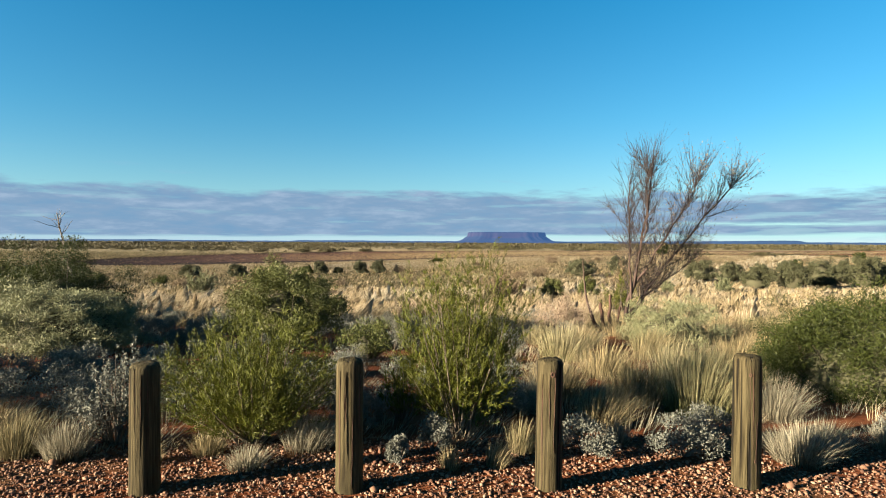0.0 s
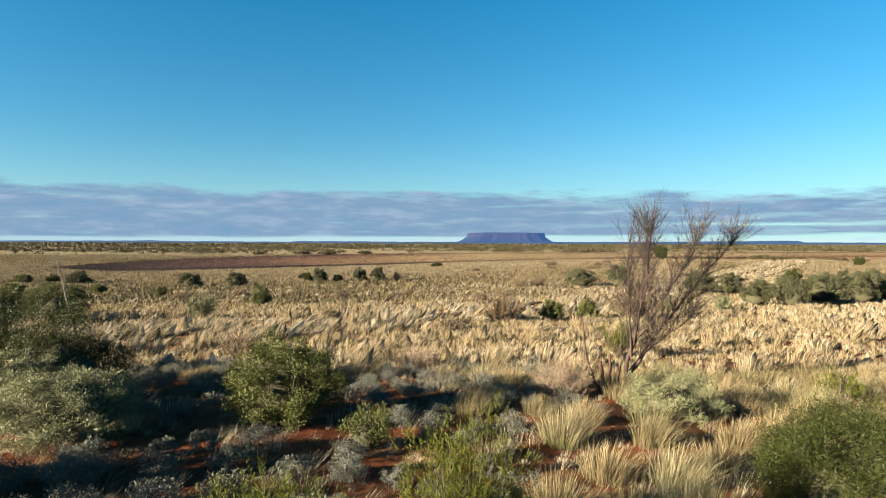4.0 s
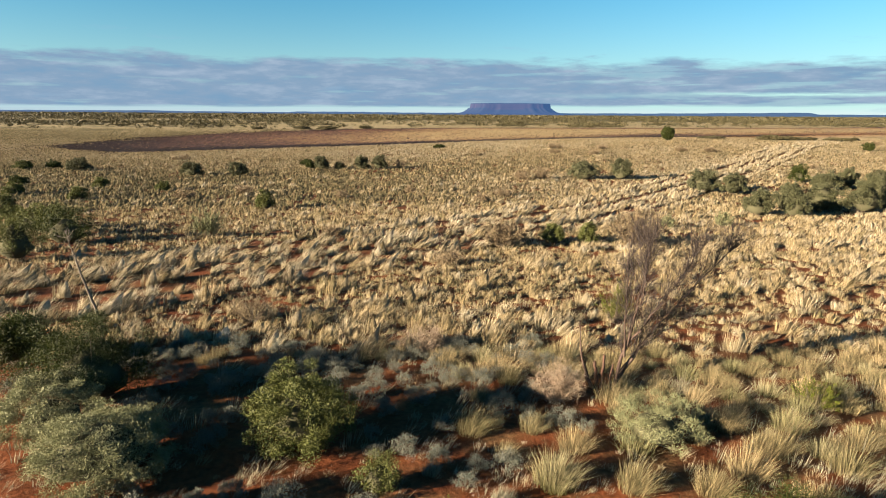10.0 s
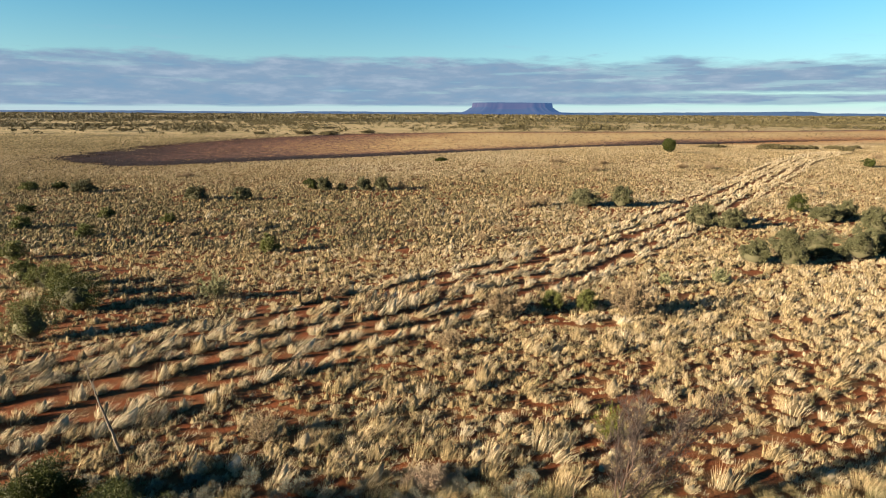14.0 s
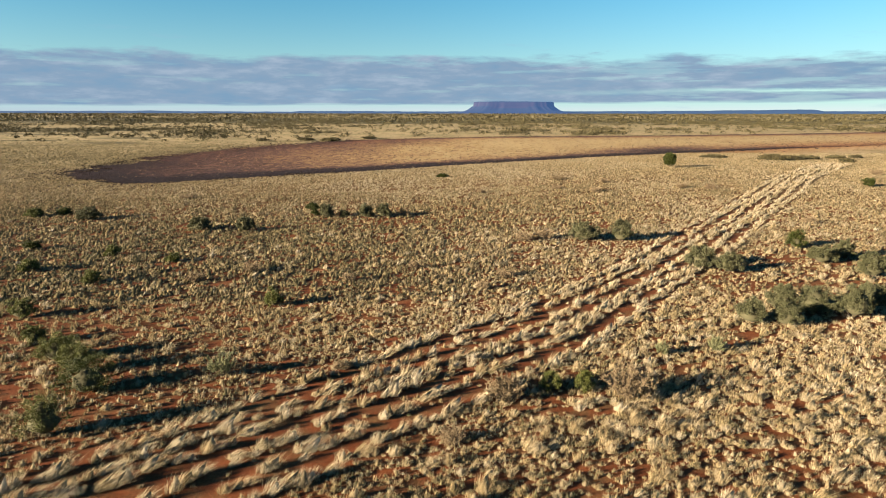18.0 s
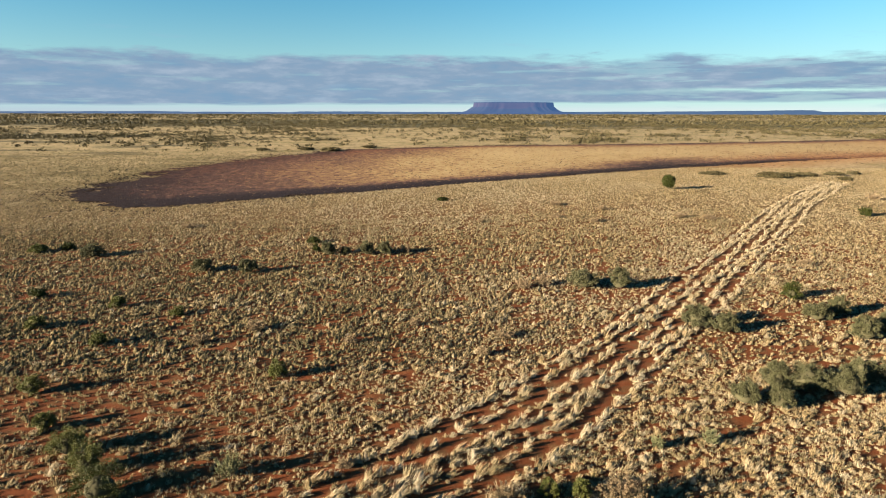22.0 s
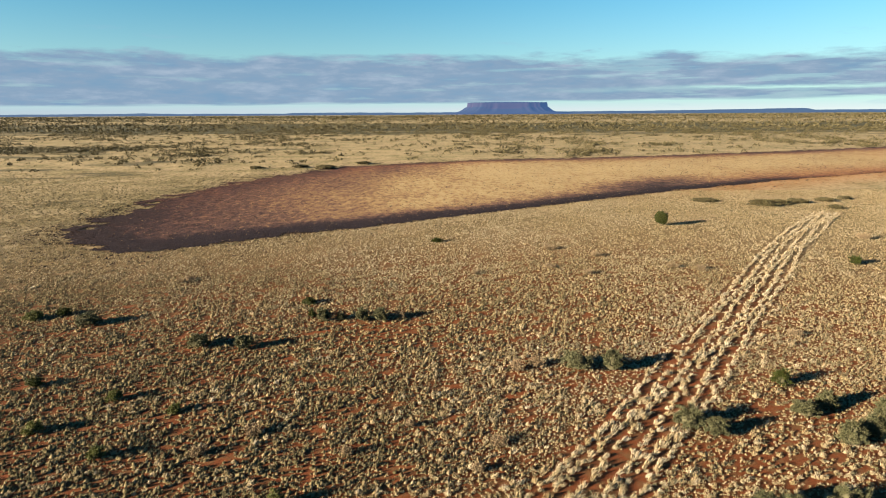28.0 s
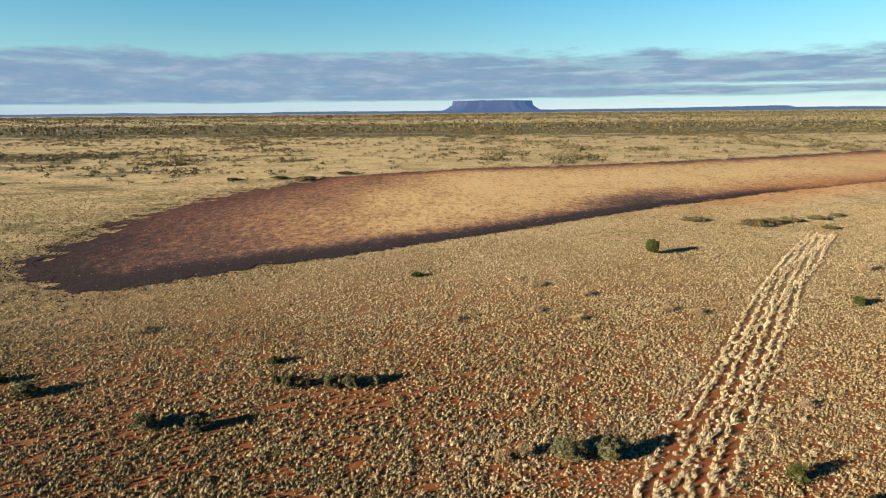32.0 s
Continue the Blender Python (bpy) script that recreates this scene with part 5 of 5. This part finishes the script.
for k, (tx, ty, tw, th, tn, kind) in enumerate(NEAR_TUSSOCKS):
    tussock(tx, ty, tw, th * 1.08, int(tn * (4.4 if ty < 2.5 else 3.0)), KINDS[kind][0], KINDS[kind][1], 700 + k, blade=0.0030 if ty < 2.5 else 0.0050, lean_by=0.08 if kind == 2 else 0.13)


def middle_tussocks():
    """The tussocks between the shrubs and the open plain, each a thing."""
    x, y, r = scatter(-14, 16, 5.6, 10.6, 0.58, 55)
    keep = in_view(x, y, 1.0) & ((y > 8.6) | (x > 3.0)) & (r.uniform(0, 1, x.size) > 0.7 * bare(x, y))
    for sx, sy, rad in ((-6.6, 8.1, 1.4), (-9.4, 9.8, 1.2), (5.3, 12.8, 0.7), (-5.1, 13.2, 0.8), (3.4, 8.3, 0.5), (-3.5, 9.0, 1.8), (-1.0, 8.6, 1.5)):
        keep &= np.hypot(x - sx, y - sy) > rad
    x, y = x[keep], y[keep]
    kinds = []
    for k in range(8):
        z = np.zeros(1)
        v, f, tint, tip = tuft_field(z, z, np.ones(1), np.full(1, 0.66), 480, 2, 800 + k, blade=0.0085, lean_by=0.22, z=z, core=0.45, fuzz=0.35, splay=1.3, droop=0.3)
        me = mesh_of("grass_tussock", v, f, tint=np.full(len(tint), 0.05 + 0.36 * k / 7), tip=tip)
        me.materials.append(STRAW if k % 5 else STRAW_GREEN)
        kinds.append(me)
    for k in range(min(len(x), 300)):
        ob = tagged(new("grass_tussock", kinds[k % 8]), "dry golden grass tussock leaning with the wind", "grass tussock", "tussocks on the plain")
        s = 0.42 + 0.5 * r.uniform() ** 1.5
        ob.matrix_world = Matrix.Translation(at_ground(x[k], y[k])) @ pose(0, 0, 0, 0, 0, r.uniform(-25, 25)) @ Matrix.Scale(s, 4)


middle_tussocks()


# ---- dead tree ----
def limb(points, thick, seed, wobble=0.03):
    r = np.random.default_rng(seed)
    p = np.asarray(points, float)
    d = np.linspace(0, 1, len(p))
    s = np.linspace(0, 1, 14)
    q = np.stack([np.interp(s, d, p[:, k]) for k in range(3)], 1)
    for _ in range(2):
        q[1:-1] = (q[:-2] + 2 * q[1:-1] + q[2:]) / 4
    q[1:-1] += r.normal(0, wobble, (12, 3)) * 0.6
    return q, thick * (1 - 0.82 * s ** 0.8)


def twig_spray(line, count, length, thick, seed, up_by=0.9, sub=4, begin=0.3):
    """Fine twigs that leave a limb and fork again."""
    r = np.random.default_rng(seed)
    pieces = []
    ends = []
    for _ in range(count):
        k = int(len(line) * r.uniform(begin, 1.0))
        k = min(k, len(line) - 2)
        along_ = line[k + 1] - line[k]
        along_ /= np.linalg.norm(along_)
        d = along_ * 0.72 + r.normal(0, 0.46, 3) + np.array([0, 0, up_by * r.uniform(0.3, 1)])
        d /= np.linalg.norm(d)
        n = length * r.uniform(0.5, 1.25)
        s = np.linspace(0, 1, 5)[:, None]
        pts = line[k] + d * n * s + r.normal(0, 0.018, (5, 3)) * s + np.array([0, 0, 0.12 * n]) * s ** 2
        pieces.append(tube(pts, thick * np.array([1, 0.8, 0.6, 0.45, 0.25]), 4))
        for _ in range(sub):
            f = r.integers(1, 4)
            e = d + r.normal(0, 0.5, 3) + np.array([0, 0, 0.3])
            e /= np.linalg.norm(e)
            m = n * r.uniform(0.25, 0.6)
            q = pts[f] + e * m * np.linspace(0, 1, 3)[:, None] + np.array([0, 0, 0.06 * m]) * np.linspace(0, 1, 3)[:, None] ** 2
            pieces.append(tube(q, thick * np.array([0.5, 0.35, 0.16]), 3))
            ends.append(q[-1])
    return join(pieces), np.array(ends)


def dead_tree():
    ob = tagged(new("dead_tree"), "half-dead grey tree, bare fine twigs leaning with the wind", "tree")
    ob.location = at_ground(3.35, 8.2, 0.05)
    limbs = [([(0.42, 0, 0.0), (0.62, 0.05, 0.75), (0.82, 0.1, 1.5), (0.98, 0.1, 2.5), (1.1, 0.15, 3.4)], 0.050),
             ([(0.45, 0.05, 0.0), (0.85, 0.1, 0.65), (1.45, 0.2, 1.45), (2.05, 0.2, 2.2), (2.95, 0.15, 3.2)], 0.044),
             ([(0.70, 0.1, 0.95), (1.1, -0.1, 1.7), (1.55, -0.2, 2.4), (1.85, -0.2, 3.0)], 0.030),
             ([(0.62, 0.0, 0.7), (0.64, 0.2, 1.6), (0.66, 0.3, 2.4), (0.68, 0.35, 3.1)], 0.026),
             ([(0.55, 0.0, 0.35), (1.0, 0.3, 0.75), (1.5, 0.4, 1.05), (2.05, 0.35, 1.5)], 0.026),
             ([(0.8, 0.1, 1.4), (0.85, -0.2, 2.3), (0.8, -0.3, 3.2)], 0.020)]
    for k, (pts, thick) in enumerate(limbs):
        line, radii = limb(pts, thick, 30 + k)
        part("limb", smooth(mesh_of("limb", *tube(line, radii, 7))), DEAD_WOOD, ob)
        (v, f), ends = twig_spray(line, (62, 96, 64, 56, 40, 50)[k], 0.64, 0.0052, 40 + k, sub=12, begin=0.22)
        tagged(part("twig_spray", mesh_of("twig_spray", v, f), TWIG_WOOD, ob), kind="stuff")
        if k in (1, 2, 4):
            r = np.random.default_rng(60 + k)
            i = r.integers(0, len(ends), (900, 500, 700)[(1, 2, 4).index(k)])
            c = ends[i] + r.normal(0, 0.06, (len(i), 3))
            v, f = leaf_quads(c, r.normal(0, 1, (len(i), 3)) + [0, 0, 0.6], 0.055, 0.013, r)
            part("foliage", mesh_of("foliage", v, f), MULGA if k == 4 else TWIGGY, ob, "sparse grey-green leaves" if k == 4 else "sparse brown leaves")
    stubs = [([(-0.02, 0, 0.0), (-0.2, 0.02, 0.5), (-0.30, 0.05, 0.9), (-0.33, 0.05, 1.5)], 0.042), ([(0.1, 0.02, 0), (0.05, 0, 0.35), (0.0, 0, 0.62)], 0.045), ([(0.16, -0.05, 0), (0.18, -0.05, 0.4), (0.19, -0.05, 0.78)], 0.038),
             ([(0.3, -0.05, 0), (0.36, 0, 0.3), (0.4, 0, 0.55)], 0.035), ([(0.05, -0.1, 0), (-0.15, -0.15, 0.25), (-0.25, -0.2, 0.42)], 0.04)]
    for k, (pts, thick) in enumerate(stubs):
        line, radii = limb(pts, thick, 70 + k, 0.012)
        part("broken_limb", smooth(mesh_of("broken_limb", *tube(line, radii if k == 0 else radii * 0.4 + thick * 0.6, 7))), BURNT if k else DEAD_WOOD, ob, "dark broken stump of a limb")
    return ob


dead_tree()


def dead_sapling():
    ob = tagged(new("dead_sapling"), "bare grey dead sapling leaning in the grass", "tree")
    ob.location = at_ground(-9.0, 12.6, 0.05)
    line, radii = limb([(0, 0, 0), (-0.25, 0, 1.0), (-0.5, 0.0, 2.0), (-0.68, 0, 2.85)], 0.052, 90, 0.015)
    part("trunk", smooth(mesh_of("trunk", *tube(line, radii, 7))), PALE_WOOD, ob)
    for k in range(2):
        (v, f), _ = twig_spray(line, 8, 0.45, 0.009, 92 + k, up_by=0.3, sub=2, begin=0.55)
        tagged(part("twig_spray", mesh_of("twig_spray", v, f), PALE_WOOD, ob), kind="stuff")


dead_sapling()

# ---- shrubs of the plain ----
MID_SHRUBS = [  # east, north, width, height, kind
    (-12.46, 30.6, 1.7, 1.75, 0), (-13.34, 46.6, 1.9, 1.6, 1), (-18.4, 23.4, 2.6, 2.5, 2), (-21.6, 31.6, 2.6, 1.9, 1), (-19.3, 28.7, 4.0, 2.0, 3), (-24.2, 34.0, 3.2, 1.8, 2), (-33, 44, 2.6, 1.7, 2), (-28, 37.5, 2.0, 1.3, 1),
    (4.09, 26.6, 2.4, 1.5, 4), (6.8, 27.8, 1.5, 1.2, 1), (8.6, 27.6, 1.3, 1.25, 2), (10.8, 26.4, 3.1, 2.1, 4), (-5.5, 31.5, 1.2, 0.6, 5), (1.0, 22.0, 1.5, 0.7, 5), (-27.6, 87.0, 3.2, 2.3, 6), (-35.0, 88.3, 4.3, 2.2, 6),
    (-58.6, 100.6, 4.6, 2.2, 6), (-70, 104, 4.0, 1.5, 1), (-66, 106, 3.0, 1.6, 3), (-17.2, 98.8, 2.9, 2.2, 6), (-14.3, 99.2, 1.7, 1.3, 6), (-10.4, 98.2, 3.0, 2.2, 6), (-7.3, 97.8, 3.1, 2.4, 6), (-3.9, 98.5, 2.2, 1.7, 5), (-19.6, 101, 1.8, 1.5, 3), (-21.5, 109, 3.4, 1.2, 3),
    (21.3, 74.9, 5.3, 2.5, 6), (25.9, 74.0, 3.6, 2.8, 6), (16.0, 76.0, 2.8, 1.8, 5), (13.0, 75.0, 2.6, 1.6, 5), (29.4, 58.2, 4.2, 2.3, 6), (31.6, 56.2, 2.8, 2.1, 6), (24.7, 39.6, 2.8, 2.0, 6), (27.0, 38.8, 2.3, 2.0, 6), (31.0, 41.8, 3.4, 2.3, 6),
    (33.6, 40.6, 3.3, 2.6, 6), (28.8, 42.5, 2.8, 2.2, 6), (36.8, 43.0, 3.4, 2.4, 6), (45.6, 67.6, 2.8, 2.3, 3), (43.6, 59.6, 3.6, 2.0, 6), (47.2, 61.2, 2.6, 2.2, 6), (44.4, 53.2, 3.4, 2.6, 6), (48.0, 55.0, 3.6, 2.3, 6), (52.0, 58.0, 3.4, 2.4, 6), (96.5, 123.6, 3.2, 1.8, 3),
    (55.5, 124.2, 3.0, 1.2, 5), (60.5, 121.5, 3.4, 1.3, 5), (-19.0, 60.0, 2.6, 1.2, 5), (-23.5, 56, 2.2, 1.1, 5), (-8.0, 55.0, 1.5, 1.1, 5), (-1.5, 60.5, 1.4, 1.0, 5), (-34, 56, 2.4, 1.3, 1), (-44, 62, 2.6, 1.4, 1), (-39, 70, 2.4, 1.3, 1), (-52, 75, 2.6, 1.3, 3), (-30, 66, 2.0, 1.0, 1),
    (8, 56, 2.2, 0.9, 5), (5.2, 51.0, 1.6, 0.9, 5), (19.0, 33.5, 1.2, 1.1, 0), (15.2, 33.0, 1.0, 0.9, 0), (36, 122, 3.0, 1.2, 5), (42, 137, 3.2, 1.2, 5), (33, 146, 4.0, 1.3, 5), (29, 128, 3.0, 1.1, 5), (12, 126, 2.6, 1.0, 5), (4.5, 160.4, 3.6, 1.1, 3), (-52.0, 128, 4.5, 0.8, 5),
    (112, 118, 3.5, 1.5, 5), (88, 92, 3.4, 1.3, 5), (118, 150, 4.0, 1.6, 5), (70, 70, 2.4, 1.0, 5), (58, 84, 2.6, 1.0, 5)]
SHRUB_LABELS = ("feathery pale green shrub in the straw", "grey-green leafy shrub in the straw", "tall grey-green bushy shrub on red sand", "dark olive leafy shrub in the straw",
                "brown half-bare twiggy shrub in the straw", "low dull grey twiggy bush in the straw", "dense dusty olive mulga bush on red sand")
for k, (sx, sy, sw, sh, kind) in enumerate(MID_SHRUBS):
    sh *= 1.0 if kind in (0, 4, 5) else 1.25
    n = int(np.clip(180000 / (sy + 6), 1100, 4600) * min(1.3, 0.5 + sw / 5))
    n *= 2 if kind in (4, 6) else 1
    big = 0.0016 * (sy + 12)
    if kind == 0:
        broom_shrub("feathery_shrub", at_ground(sx, sy), sw, sh, n, SAGE, SHRUB_LABELS[0], "shrub", "shrubs on the plain", seed=900 + k, n_shoots=80, leaf=(big * 2.2, big * 0.5))
    elif kind == 4:
        broom_shrub("twiggy_shrub", at_ground(sx, sy), sw, sh, n, TWIGGY, SHRUB_LABELS[4], "shrub", "shrubs on the plain", seed=900 + k, n_shoots=90, leaf=(big * 2.0, big * 0.62), upright=0.4)
    elif kind == 5:
        twig_bush("dry_bush", at_ground(sx, sy), sw, sh, n // 2, TWIGGY, SHRUB_LABELS[5], "bush", "bushes on the plain", seed=900 + k, thick=big * 0.45)
    else:
        dome_shrub("mulga_bush" if kind == 6 else "leafy_shrub", at_ground(sx, sy, 0.05), sw, sh, n, (None, ROUND_LEAF, ROUND_LEAF, DARK_OLIVE, None, None, MULGA)[kind], SHRUB_LABELS[kind], "shrub", "shrubs on the plain", seed=900 + k,
                   clumps=int(30 + sw * 12), leaf=(big * 1.5, big * 0.62), deep=0.5, stems=10, heart=1.1 if kind == 6 else 0.9)


def lone_tree():
    ob = tagged(new("round_tree"), "single round dark olive tree on the rise above the lake", "tree")
    ob.location = at_ground(71.8, 171.2, 0.1)
    r = np.random.default_rng(5)
    line, radii = limb([(0, 0, 0), (0.1, 0, 0.9), (0.05, 0, 2.0)], 0.16, 4, 0.02)
    part("trunk", smooth(mesh_of("trunk", *tube(line, radii, 8))), BARK, ob)
    n = 3200
    d = r.normal(0, 1, (n, 3))
    d *= (r.uniform(0.3, 1, n) ** 0.5 / np.linalg.norm(d, axis=1))[:, None]
    d *= (0.85 + 0.25 * waves(d[:, 0] * 4, d[:, 1] * 4 + d[:, 2] * 4, 3.0, 8))[:, None]
    v, f = leaf_quads(d * [2.0, 2.0, 1.95] + [0, 0, 2.55], r.normal(0, 1, (n, 3)), 0.42, 0.2, r)
    part("crown", mesh_of("crown", v, f), DARK_OLIVE, ob)


lone_tree()
for k, (sx, sy, sw, sh) in enumerate(((128, 215, 12, 2.4), (137, 218, 10, 2.0), (146, 222, 8, 1.8), (112, 226, 12, 1.4), (160, 226, 8, 1.6), (172, 232, 6, 1.4), (150, 206, 5, 1.6), (-62, 395, 16, 3.0), (-80, 402, 12, 2.6), (-40, 425, 12, 2.4), (-108, 398, 10, 2.2))):
    dome_shrub("low_scrub", at_ground(sx, sy, 0.1), sw, sh, 1600, SCRUB, "low spreading dark scrub near the lake shore", "shrub", "scrub by the lake", seed=1200 + k, clumps=40, leaf=(0.8, 0.35), stems=4)


def undergrowth():
    """Small dry tufts and herbs between the shrubs."""
    for k, (y0, y1, gap, mat, label) in enumerate(((0.75, 5.0, 0.21, GREY_GRASS, "small grey dry grass and litter between the shrubs"), (0.7, 6.0, 0.30, STRAW, "small straw tufts between the shrubs"),
                                                    (5.0, 15.0, 0.5, GREY_GRASS, "grey dry herbs in the shade of the shrubs"), (6.0, 15.0, 0.8, STRAW, "small straw tufts between the tussocks"))):
        x, y, r = scatter(-16, 17, y0, y1, gap, 500 + k)
        keep = in_view(x, y, 0.6) & (r.uniform(0, 1, x.size) > 0.15 + 0.8 * bare(x, y)) & (waves(x, y, 1.6, 510 + k) > 0.28)
        x, y = x[keep], y[keep]
        size = sizes(r, x.size, 0.14, 0.42) * (1.0 if y0 < 4.5 else 1.5)
        grass_stuff("undergrowth", label, mat, x, y, size, size * r.uniform(0.5, 0.95, x.size), 34 if y0 < 3 else 30, 1, 520 + k, blade=0.006 if y0 < 3 else 0.011, core=0)


undergrowth()
big_field()
lake_plants()
far_scrub()
